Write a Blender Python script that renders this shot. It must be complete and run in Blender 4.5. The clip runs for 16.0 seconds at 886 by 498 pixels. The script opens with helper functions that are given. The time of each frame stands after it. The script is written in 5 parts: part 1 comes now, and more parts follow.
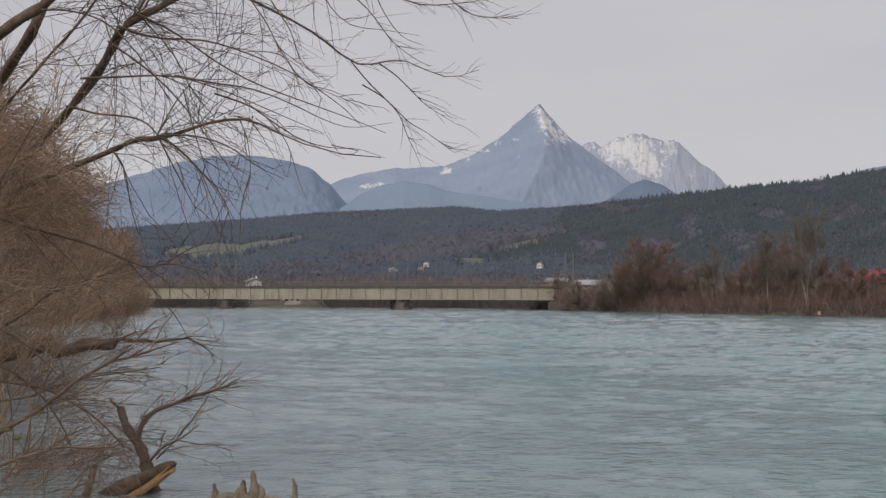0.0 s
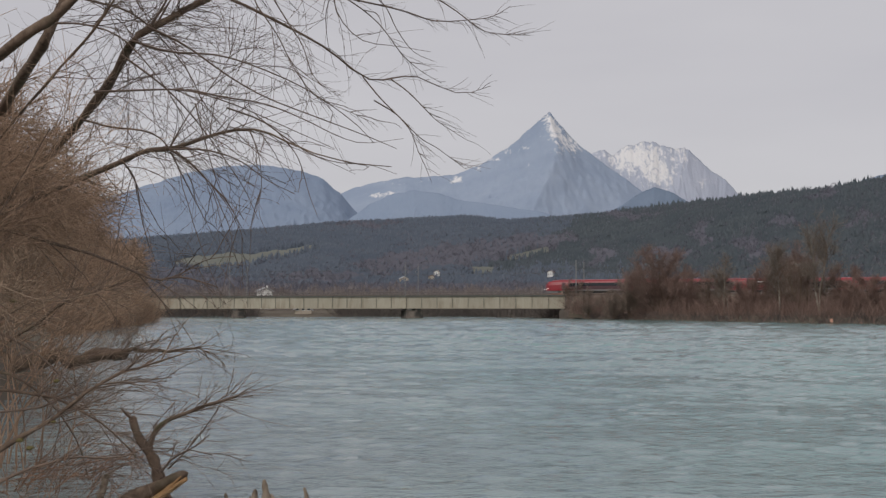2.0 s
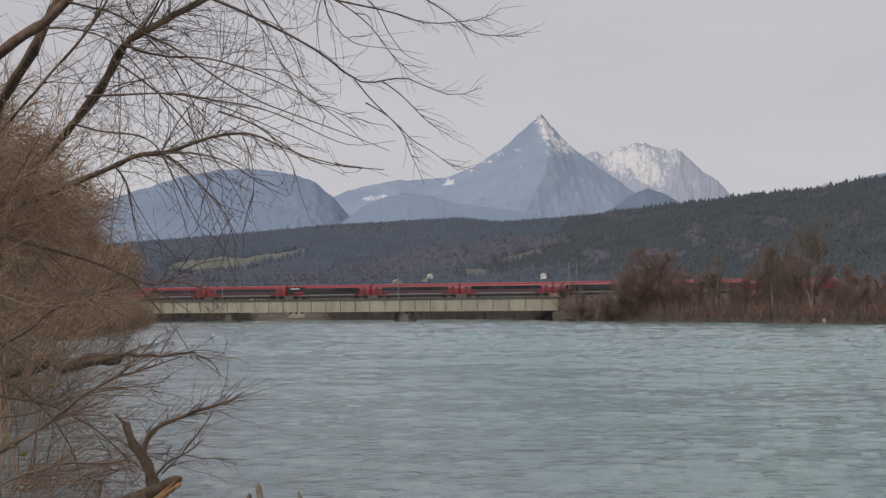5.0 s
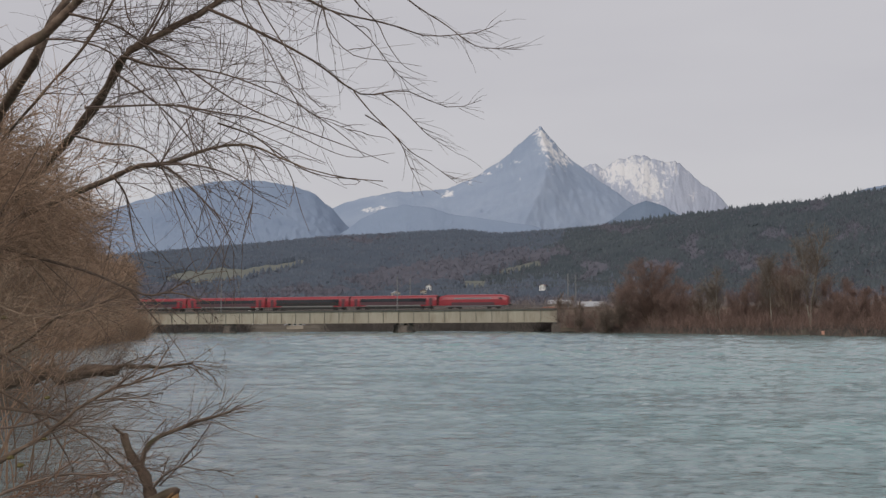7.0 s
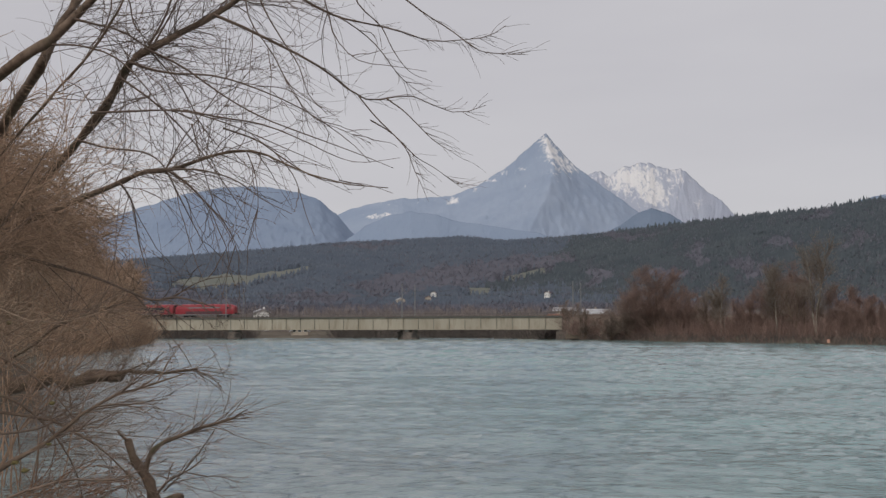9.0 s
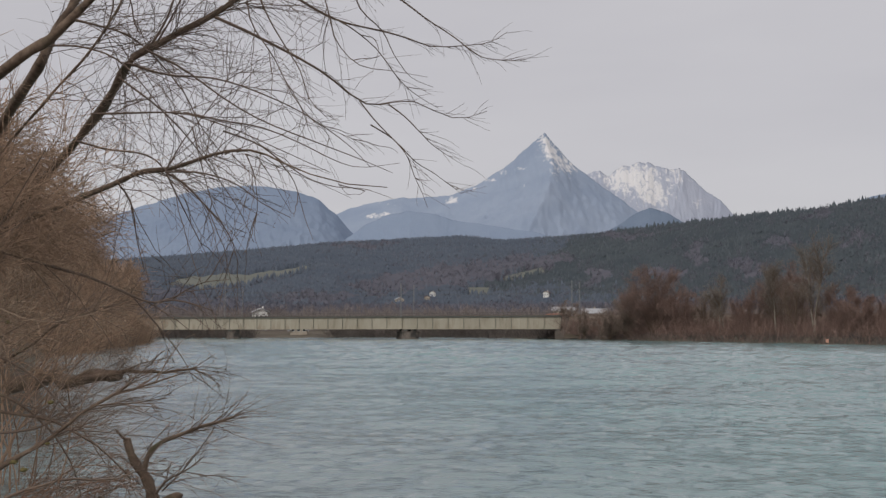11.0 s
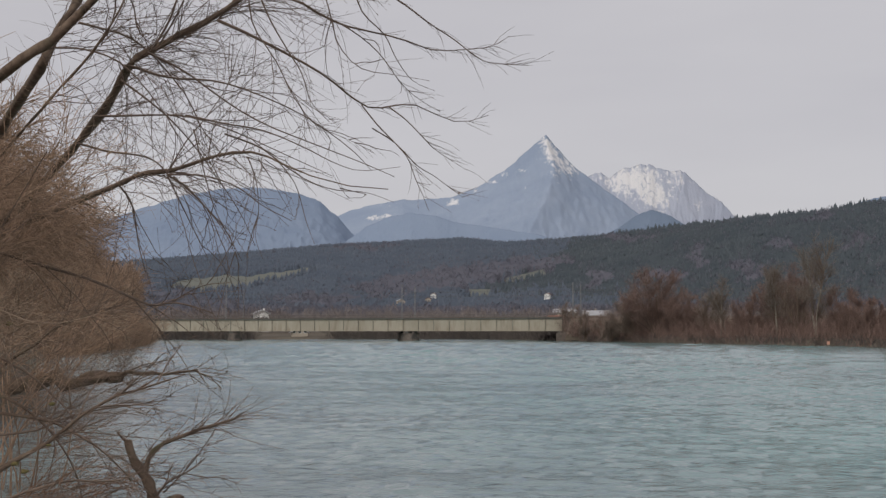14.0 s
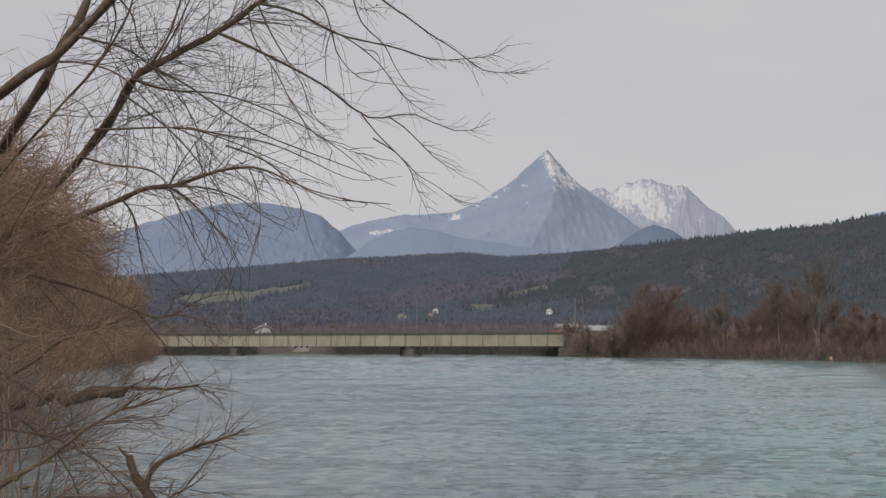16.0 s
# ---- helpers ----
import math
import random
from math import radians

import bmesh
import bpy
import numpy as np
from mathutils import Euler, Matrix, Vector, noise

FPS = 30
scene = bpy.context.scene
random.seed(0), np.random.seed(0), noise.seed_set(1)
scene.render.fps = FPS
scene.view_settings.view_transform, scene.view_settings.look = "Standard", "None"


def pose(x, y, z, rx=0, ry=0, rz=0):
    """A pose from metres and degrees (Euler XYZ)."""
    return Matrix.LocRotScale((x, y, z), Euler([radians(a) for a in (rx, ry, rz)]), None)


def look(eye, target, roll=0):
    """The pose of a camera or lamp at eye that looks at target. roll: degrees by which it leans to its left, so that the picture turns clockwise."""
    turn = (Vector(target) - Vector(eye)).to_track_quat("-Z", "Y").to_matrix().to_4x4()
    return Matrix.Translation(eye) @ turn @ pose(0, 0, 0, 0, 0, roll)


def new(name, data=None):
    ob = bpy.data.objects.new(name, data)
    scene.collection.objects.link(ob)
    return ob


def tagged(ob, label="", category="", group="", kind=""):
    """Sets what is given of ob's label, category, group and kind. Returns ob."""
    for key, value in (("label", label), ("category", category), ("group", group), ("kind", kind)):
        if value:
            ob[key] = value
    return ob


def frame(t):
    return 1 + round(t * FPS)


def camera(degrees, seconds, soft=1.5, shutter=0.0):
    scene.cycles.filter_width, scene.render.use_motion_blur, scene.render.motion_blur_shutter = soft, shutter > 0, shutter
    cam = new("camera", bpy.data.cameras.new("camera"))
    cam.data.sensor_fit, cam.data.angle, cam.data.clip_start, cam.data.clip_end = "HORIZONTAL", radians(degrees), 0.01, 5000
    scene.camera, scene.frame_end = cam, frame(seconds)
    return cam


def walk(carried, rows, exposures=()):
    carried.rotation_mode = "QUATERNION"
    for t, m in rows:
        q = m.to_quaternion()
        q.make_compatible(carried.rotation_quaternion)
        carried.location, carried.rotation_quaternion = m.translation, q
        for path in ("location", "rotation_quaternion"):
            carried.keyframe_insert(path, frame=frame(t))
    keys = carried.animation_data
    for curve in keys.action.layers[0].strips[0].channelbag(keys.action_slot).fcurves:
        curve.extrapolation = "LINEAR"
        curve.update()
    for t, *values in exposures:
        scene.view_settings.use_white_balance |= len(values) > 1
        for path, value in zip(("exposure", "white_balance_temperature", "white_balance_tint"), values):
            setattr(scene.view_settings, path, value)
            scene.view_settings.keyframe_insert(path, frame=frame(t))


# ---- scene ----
# ---- camera ----
cam = camera(43.5, 16.0, soft=1.4, shutter=0.5)
EYE_Z = 2.1
PATH = [
    (0.0, pose(0, 0, 2.1, 92.718, -0.229, -0.491)),
    (0.5, pose(0, 0, 2.1, 92.721, -0.233, -0.483)),
    (1.0, pose(0, 0, 2.1, 92.864, -0.071, -0.251)),
    (1.5, pose(0, 0, 2.1, 92.996, -0.095, 0.005)),
    (2.0, pose(0, 0, 2.1, 93.170, -0.012, 0.066)),
    (2.5, pose(0, 0, 2.1, 93.122, 0.100, 0.042)),
    (3.0, pose(0, 0, 2.1, 92.994, 0.069, 0.030)),
    (3.5, pose(0, 0, 2.1, 92.883, 0.102, 0.012)),
    (4.0, pose(0, 0, 2.1, 92.892, 0.187, -0.061)),
    (6.5, pose(0, 0, 2.1, 94.019, 0.518, -0.514)),
    (7.0, pose(0, 0, 2.1, 93.905, 0.287, -0.340)),
    (7.5, pose(0, 0, 2.1, 93.940, 0.100, -0.150)),
    (8.0, pose(0, 0, 2.1, 94.097, -0.021, -0.046)),
    (8.5, pose(0, 0, 2.1, 94.185, 0.003, -0.052)),
    (9.0, pose(0, 0, 2.1, 94.258, 0.069, -0.098)),
    (11.5, pose(0, 0, 2.1, 94.210, -0.005, -0.201)),
    (12.0, pose(0, 0, 2.1, 94.132, -0.133, -0.183)),
    (12.5, pose(0, 0, 2.1, 94.031, -0.172, -0.107)),
    (13.0, pose(0, 0, 2.1, 93.964, -0.166, -0.074)),
    (13.5, pose(0, 0, 2.1, 94.018, -0.013, -0.063)),
    (14.0, pose(0, 0, 2.1, 94.330, 0.003, -0.100)),
    (14.5, pose(0, 0, 2.1, 94.631, 0.000, -0.089)),
    (15.0, pose(0, 0, 2.1, 94.917, -0.053, -0.099)),
    (15.5, pose(0, 0, 2.1, 95.081, -0.069, -0.064)),
    (16.0, pose(0, 0, 2.1, 95.103, 0.000, -0.000)),]
walk(cam, PATH)

# ---- world and light: an even overcast sky ----
world = bpy.data.worlds.new("overcast_sky")
scene.world = world
world.use_nodes = True
wn, wl = world.node_tree.nodes, world.node_tree.links
wn.clear()
w_out = wn.new("ShaderNodeOutputWorld")
w_mix = wn.new("ShaderNodeMixShader")
w_mix.inputs[0].default_value = 0.93
w_blue = wn.new("ShaderNodeBackground")
w_blue.inputs[1].default_value = 0.08
w_sky = wn.new("ShaderNodeTexSky")
w_sky.sky_type, w_sky.sun_disc = "NISHITA", False
w_sky.sun_elevation, w_sky.sun_rotation = radians(38), radians(208)
w_cloud = wn.new("ShaderNodeBackground")
w_cloud.inputs[1].default_value = 1.0
w_tc = wn.new("ShaderNodeTexCoord")
w_map = wn.new("ShaderNodeMapping")
w_map.inputs["Scale"].default_value = (1.2, 1.2, 5.0)
w_noise = wn.new("ShaderNodeTexNoise")
w_noise.inputs["Scale"].default_value, w_noise.inputs["Detail"].default_value = 1.6, 4
w_ramp = wn.new("ShaderNodeValToRGB")
w_ramp.color_ramp.elements[0].position, w_ramp.color_ramp.elements[0].color = 0.3, (0.525, 0.51, 0.54, 1)
w_ramp.color_ramp.elements[1].position, w_ramp.color_ramp.elements[1].color = 0.75, (0.61, 0.595, 0.615, 1)
wl.new(w_tc.outputs["Generated"], w_map.inputs[0])
wl.new(w_map.outputs[0], w_noise.inputs["Vector"])
wl.new(w_noise.outputs["Fac"], w_ramp.inputs[0])
wl.new(w_ramp.outputs[0], w_cloud.inputs[0])
wl.new(w_sky.outputs[0], w_blue.inputs[0])
wl.new(w_blue.outputs[0], w_mix.inputs[1])
wl.new(w_cloud.outputs[0], w_mix.inputs[2])
wl.new(w_mix.outputs[0], w_out.inputs[0])

sun = new("sun", bpy.data.lights.new("sun", "SUN"))
sun.data.energy, sun.data.angle, sun.data.color = 1.4, radians(25), (1.0, 0.96, 0.9)
sun.matrix_world = look((-30, -56, 50), (0, 0, 0))

rng = np.random.default_rng(7)


# ---- materials ----
def material(name, tones, rough=0.8, scale=1.0, detail=6, bump=0.0, bump_scale=None, metal=0.0, stretch=(1, 1, 1), spots=None, per_object=0.0, per_island=0.0, specular=0.3):
    """tones: two or three colours blended by noise of that scale (per metre); spots: (colour, scale, low, high) of a second, larger pattern."""
    mat = bpy.data.materials.new(name)
    mat.use_nodes = True
    n, l = mat.node_tree.nodes, mat.node_tree.links
    bsdf = n["Principled BSDF"]
    tc = n.new("ShaderNodeTexCoord")
    mp = n.new("ShaderNodeMapping")
    mp.inputs["Scale"].default_value = stretch
    l.new(tc.outputs["Object"], mp.inputs[0])
    nz = n.new("ShaderNodeTexNoise")
    nz.inputs["Scale"].default_value, nz.inputs["Detail"].default_value, nz.inputs["Roughness"].default_value = scale, detail, 0.65
    l.new(mp.outputs[0], nz.inputs["Vector"])
    ramp = n.new("ShaderNodeValToRGB")
    els = ramp.color_ramp.elements
    while len(els) < len(tones):
        els.new(0.5)
    for i, c in enumerate(tones):
        els[i].position = 0.32 + 0.36 * i / max(1, len(tones) - 1)
        els[i].color = (*c, 1)
    l.new(nz.outputs["Fac"], ramp.inputs[0])
    out = ramp.outputs[0]
    if spots:
        col, sc, lo, hi = spots
        n2 = n.new("ShaderNodeTexNoise")
        n2.inputs["Scale"].default_value, n2.inputs["Detail"].default_value = sc, 5
        l.new(mp.outputs[0], n2.inputs["Vector"])
        mr = n.new("ShaderNodeMapRange")
        mr.inputs["From Min"].default_value, mr.inputs["From Max"].default_value = lo, hi
        l.new(n2.outputs["Fac"], mr.inputs["Value"])
        mx = n.new("ShaderNodeMixRGB")
        mx.inputs[2].default_value = (*col, 1)
        l.new(mr.outputs[0], mx.inputs[0])
        l.new(out, mx.inputs[1])
        out = mx.outputs[0]
    for amount, kind, sock in ((per_object, "ShaderNodeObjectInfo", "Random"), (per_island, "ShaderNodeNewGeometry", "Random Per Island")):
        if amount:
            src = n.new(kind)
            hv = n.new("ShaderNodeHueSaturation")
            mr = n.new("ShaderNodeMapRange")
            mr.inputs["To Min"].default_value, mr.inputs["To Max"].default_value = 1 - amount, 1 + amount
            l.new(src.outputs[sock], mr.inputs["Value"])
            l.new(mr.outputs[0], hv.inputs["Value"])
            l.new(out, hv.inputs["Color"])
            out = hv.outputs[0]
    l.new(out, bsdf.inputs["Base Color"])
    bsdf.inputs["Roughness"].default_value = rough
    bsdf.inputs["Metallic"].default_value = metal
    bsdf.inputs["Specular IOR Level"].default_value = specular
    if bump:
        nb = n.new("ShaderNodeTexNoise")
        nb.inputs["Scale"].default_value, nb.inputs["Detail"].default_value = bump_scale or scale * 3, 5
        l.new(mp.outputs[0], nb.inputs["Vector"])
        bp = n.new("ShaderNodeBump")
        bp.inputs["Strength"].default_value = bump
        l.new(nb.outputs["Fac"], bp.inputs["Height"])
        l.new(bp.outputs[0], bsdf.inputs["Normal"])
    return mat


BARK = material("willow_bark", [(0.078, 0.054, 0.041), (0.148, 0.104, 0.076), (0.215, 0.158, 0.118)], 0.9, 9, bump=0.6, bump_scale=40, spots=((0.115, 0.105, 0.065), 3, 0.55, 0.8))
PALE_BARK = material("pale_bark", [(0.20, 0.175, 0.14), (0.33, 0.295, 0.245)], 0.85, 0.8, bump=0.3)
TWIG = material("twig_bark", [(0.095, 0.07, 0.057), (0.155, 0.11, 0.085)], 0.8, 3, per_island=0.35)
TWIG_MID = material("brown_twig", [(0.15, 0.104, 0.08), (0.235, 0.168, 0.127)], 0.8, 3, per_island=0.35)
TWIG_ORANGE = material("orange_brown_twig", [(0.2, 0.108, 0.068), (0.31, 0.18, 0.112)], 0.8, 3, per_island=0.35)
TWIG_DRY = material("dry_twig", [(0.25, 0.178, 0.125), (0.37, 0.275, 0.20)], 0.85, 2, per_island=0.4)
TWIG_BRUSH = material("brush_twig", [(0.27, 0.178, 0.12), (0.375, 0.255, 0.178)], 0.85, 0.8, per_island=0.35)
TWIG_RED = material("reddish_brush", [(0.195, 0.128, 0.105), (0.26, 0.175, 0.145)], 0.85, 0.1, per_island=0.3)
TWIG_GREY = material("grey_twig", [(0.19, 0.16, 0.135), (0.26, 0.22, 0.185)], 0.85, 0.1, per_island=0.3)
TWIG_TAN = material("tan_brush", [(0.21, 0.16, 0.13), (0.28, 0.215, 0.175)], 0.85, 0.1, per_island=0.3)
REED = material("dry_reed", [(0.22, 0.14, 0.075), (0.31, 0.21, 0.12)], 0.85, 0.2, per_island=0.4)
SPLIT_WOOD = material("split_wood", [(0.26, 0.14, 0.065), (0.46, 0.28, 0.14), (0.35, 0.19, 0.08)], 0.75, 10, bump=0.5, bump_scale=50, stretch=(1, 1, 6))
MOSS = material("moss", [(0.10, 0.085, 0.03), (0.16, 0.13, 0.055)], 0.95, 12, bump=0.5)
DEAD_WOOD = material("dead_wood", [(0.10, 0.08, 0.062), (0.21, 0.165, 0.125), (0.29, 0.24, 0.185)], 0.9, 8, bump=0.6, bump_scale=45)
GROUND = material("ground_grass", [(0.085, 0.07, 0.055), (0.125, 0.106, 0.082), (0.15, 0.136, 0.095)], 0.95, 0.05, 8, bump=0.4, bump_scale=3, spots=((0.10, 0.078, 0.055), 0.3, 0.45, 0.65))
MEADOW = material("meadow", [(0.128, 0.136, 0.116), (0.162, 0.166, 0.142)], 0.95, 0.02, 6)
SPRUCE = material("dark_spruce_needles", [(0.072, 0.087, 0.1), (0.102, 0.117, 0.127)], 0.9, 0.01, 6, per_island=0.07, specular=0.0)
# Far spruce: distance haze lightens and blues this needle colour.
CONIFER = material("hazed_spruce_needles", [(0.102, 0.122, 0.155), (0.128, 0.148, 0.178)], 0.9, 0.01, 6, per_island=0.07, specular=0.0)
# Forest tones with shade mixed in, as the upturned fill sheet catches more sky.
DIM_SPRUCE = material("dimmed_spruce", [(0.06, 0.073, 0.084), (0.085, 0.098, 0.107)], 0.95, 0.02, 6, bump=0.4, bump_scale=0.3, specular=0.0)
DIM_CONIFER = material("dimmed_conifers", [(0.084, 0.1, 0.128), (0.107, 0.124, 0.15)], 0.95, 0.02, 6, bump=0.4, bump_scale=0.3, specular=0.0)
DIM_BARE = material("dimmed_bare_wood", [(0.112, 0.114, 0.138), (0.136, 0.132, 0.152)], 0.95, 0.02, 6, bump=0.4, bump_scale=0.3, specular=0.0)
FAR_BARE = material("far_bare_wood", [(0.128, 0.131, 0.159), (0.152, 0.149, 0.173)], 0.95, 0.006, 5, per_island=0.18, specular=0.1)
FAR_BROWN = material("far_brown_wood", [(0.19, 0.162, 0.155), (0.25, 0.215, 0.20)], 0.95, 0.01, 5, per_island=0.3, specular=0.1)
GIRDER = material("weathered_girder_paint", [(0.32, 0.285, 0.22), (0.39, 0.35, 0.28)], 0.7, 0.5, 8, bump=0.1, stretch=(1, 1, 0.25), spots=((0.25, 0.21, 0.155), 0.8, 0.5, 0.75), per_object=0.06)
# Darker copy of the girder paint; the ribs' shade is in the colour.
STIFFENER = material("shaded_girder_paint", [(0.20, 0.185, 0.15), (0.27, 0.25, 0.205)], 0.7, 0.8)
BANK_BRUSH = material("dark_bank_brush", [(0.105, 0.088, 0.08), (0.15, 0.125, 0.11)], 0.9, 0.1, per_island=0.3)
GIRDER_DARK = material("dark_girder_steel", [(0.075, 0.075, 0.068), (0.13, 0.125, 0.11)], 0.7, 1.5)
MASONRY = material("pier_masonry", [(0.10, 0.085, 0.075), (0.19, 0.155, 0.13)], 0.9, 0.9, 8, bump=0.4, spots=((0.06, 0.055, 0.05), 0.6, 0.5, 0.7), per_object=0.15)
BALLAST = material("ballast", [(0.10, 0.09, 0.08), (0.17, 0.15, 0.13)], 0.95, 3, bump=0.5)
STEEL = material("galvanised_steel", [(0.2, 0.2, 0.2), (0.27, 0.27, 0.265)], 0.5, 2, metal=0.3)
RAIL_STEEL = material("rail_steel", [(0.12, 0.08, 0.06), (0.2, 0.15, 0.12)], 0.5, 2, metal=0.6)
TRAIN_RED = material("train_red_paint", [(0.235, 0.018, 0.027), (0.285, 0.025, 0.034)], 0.35, 0.4, specular=0.5)
TRAIN_DARK_RED = material("train_dark_red_paint", [(0.065, 0.028, 0.036), (0.085, 0.036, 0.044)], 0.6, 0.4, specular=0.5)
TRAIN_GLASS = material("train_tinted_glass", [(0.012, 0.014, 0.018), (0.022, 0.024, 0.03)], 0.08, 0.5, specular=0.6)
TRAIN_GREY = material("train_grey_paint", [(0.16, 0.16, 0.165), (0.21, 0.21, 0.215)], 0.5, 0.6)
TRAIN_SKIRT = material("train_light_skirt", [(0.19, 0.185, 0.18), (0.25, 0.245, 0.235)], 0.6, 0.6)
TRAIN_BLACK = material("train_underframe", [(0.02, 0.02, 0.02), (0.045, 0.042, 0.04)], 0.8, 1.5)
WHITE_WALL = material("white_render", [(0.66, 0.65, 0.62), (0.76, 0.75, 0.72)], 0.9, 0.5, per_object=0.08)
BEIGE_WALL = material("beige_render", [(0.42, 0.36, 0.29), (0.5, 0.44, 0.36)], 0.9, 0.5, per_object=0.1)
ROOF_TILE = material("brown_roof_tiles", [(0.13, 0.07, 0.05), (0.2, 0.11, 0.08)], 0.85, 1.5, per_object=0.2)
ROOF_RED = material("red_roof_tiles", [(0.19, 0.085, 0.06), (0.25, 0.115, 0.08)], 0.85, 1.5)
ROOF_SHEET = material("pale_sheet_roof", [(0.33, 0.33, 0.34), (0.42, 0.42, 0.43)], 0.5, 0.4)
WINDOW = material("window_glass", [(0.03, 0.035, 0.04), (0.05, 0.055, 0.06)], 0.15, 1, specular=0.6)
MARKER = material("faded_orange_plastic", [(0.5, 0.25, 0.17), (0.6, 0.33, 0.24)], 0.6, 3)

HEADLIGHT = bpy.data.materials.new("headlight_glow")
HEADLIGHT.use_nodes = True
HEADLIGHT.node_tree.nodes["Principled BSDF"].inputs["Emission Color"].default_value = (1, 0.93, 0.8, 1)
HEADLIGHT.node_tree.nodes["Principled BSDF"].inputs["Emission Strength"].default_value = 6.0


def mountain_material(name, wood, rock, fleck, bump=0.25):
    """Wooded and rocky slopes with haze mixed into both colours; the mesh's own snow cover, broken up by rocks, lies on
    top.
    """
    mat = bpy.data.materials.new(name)
    mat.use_nodes = True
    n, l = mat.node_tree.nodes, mat.node_tree.links
    bsdf = n["Principled BSDF"]
    bsdf.inputs["Roughness"].default_value, bsdf.inputs["Specular IOR Level"].default_value = 0.95, 0.0
    tc = n.new("ShaderNodeTexCoord")
    big = n.new("ShaderNodeTexNoise")
    big.inputs["Scale"].default_value, big.inputs["Detail"].default_value, big.inputs["Roughness"].default_value = fleck * 0.12, 6, 0.6
    l.new(tc.outputs["Object"], big.inputs["Vector"])
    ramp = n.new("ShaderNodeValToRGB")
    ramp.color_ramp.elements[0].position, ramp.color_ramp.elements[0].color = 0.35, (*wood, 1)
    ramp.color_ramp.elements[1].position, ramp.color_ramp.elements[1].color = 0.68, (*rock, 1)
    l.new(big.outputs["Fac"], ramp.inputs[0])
    fine = n.new("ShaderNodeTexNoise")
    fine.inputs["Scale"].default_value, fine.inputs["Detail"].default_value, fine.inputs["Roughness"].default_value = fleck, 8, 0.68
    fine.inputs["Distortion"].default_value = 0.6
    mp = n.new("ShaderNodeMapping")
    mp.inputs["Scale"].default_value, mp.inputs["Rotation"].default_value = (1.0, 0.5, 0.62), (0, 0.5, 0)
    l.new(tc.outputs["Object"], mp.inputs[0])
    l.new(mp.outputs[0], fine.inputs["Vector"])
    cover = n.new("ShaderNodeAttribute")
    cover.attribute_name = "snow"
    spread = n.new("ShaderNodeMath")
    spread.operation = "MULTIPLY_ADD"
    spread.inputs[1].default_value, spread.inputs[2].default_value = 3.6, -1.8
    l.new(fine.outputs["Fac"], spread.inputs[0])
    add = n.new("ShaderNodeMath")
    l.new(cover.outputs["Fac"], add.inputs[0])
    l.new(spread.outputs[0], add.inputs[1])
    cut = n.new("ShaderNodeMapRange")
    cut.inputs["From Min"].default_value, cut.inputs["From Max"].default_value = 0.36, 0.85
    l.new(add.outputs[0], cut.inputs["Value"])
    mx = n.new("ShaderNodeMixRGB")
    mx.inputs[2].default_value = (0.70, 0.69, 0.69, 1)
    l.new(cut.outputs[0], mx.inputs[0])
    l.new(ramp.outputs[0], mx.inputs[1])
    l.new(mx.outputs[0], bsdf.inputs["Base Color"])
    bp = n.new("ShaderNodeBump")
    bp.inputs["Strength"].default_value, bp.inputs["Distance"].default_value = bump, 8.0
    l.new(fine.outputs["Fac"], bp.inputs["Height"])
    l.new(bp.outputs[0], bsdf.inputs["Normal"])
    return mat


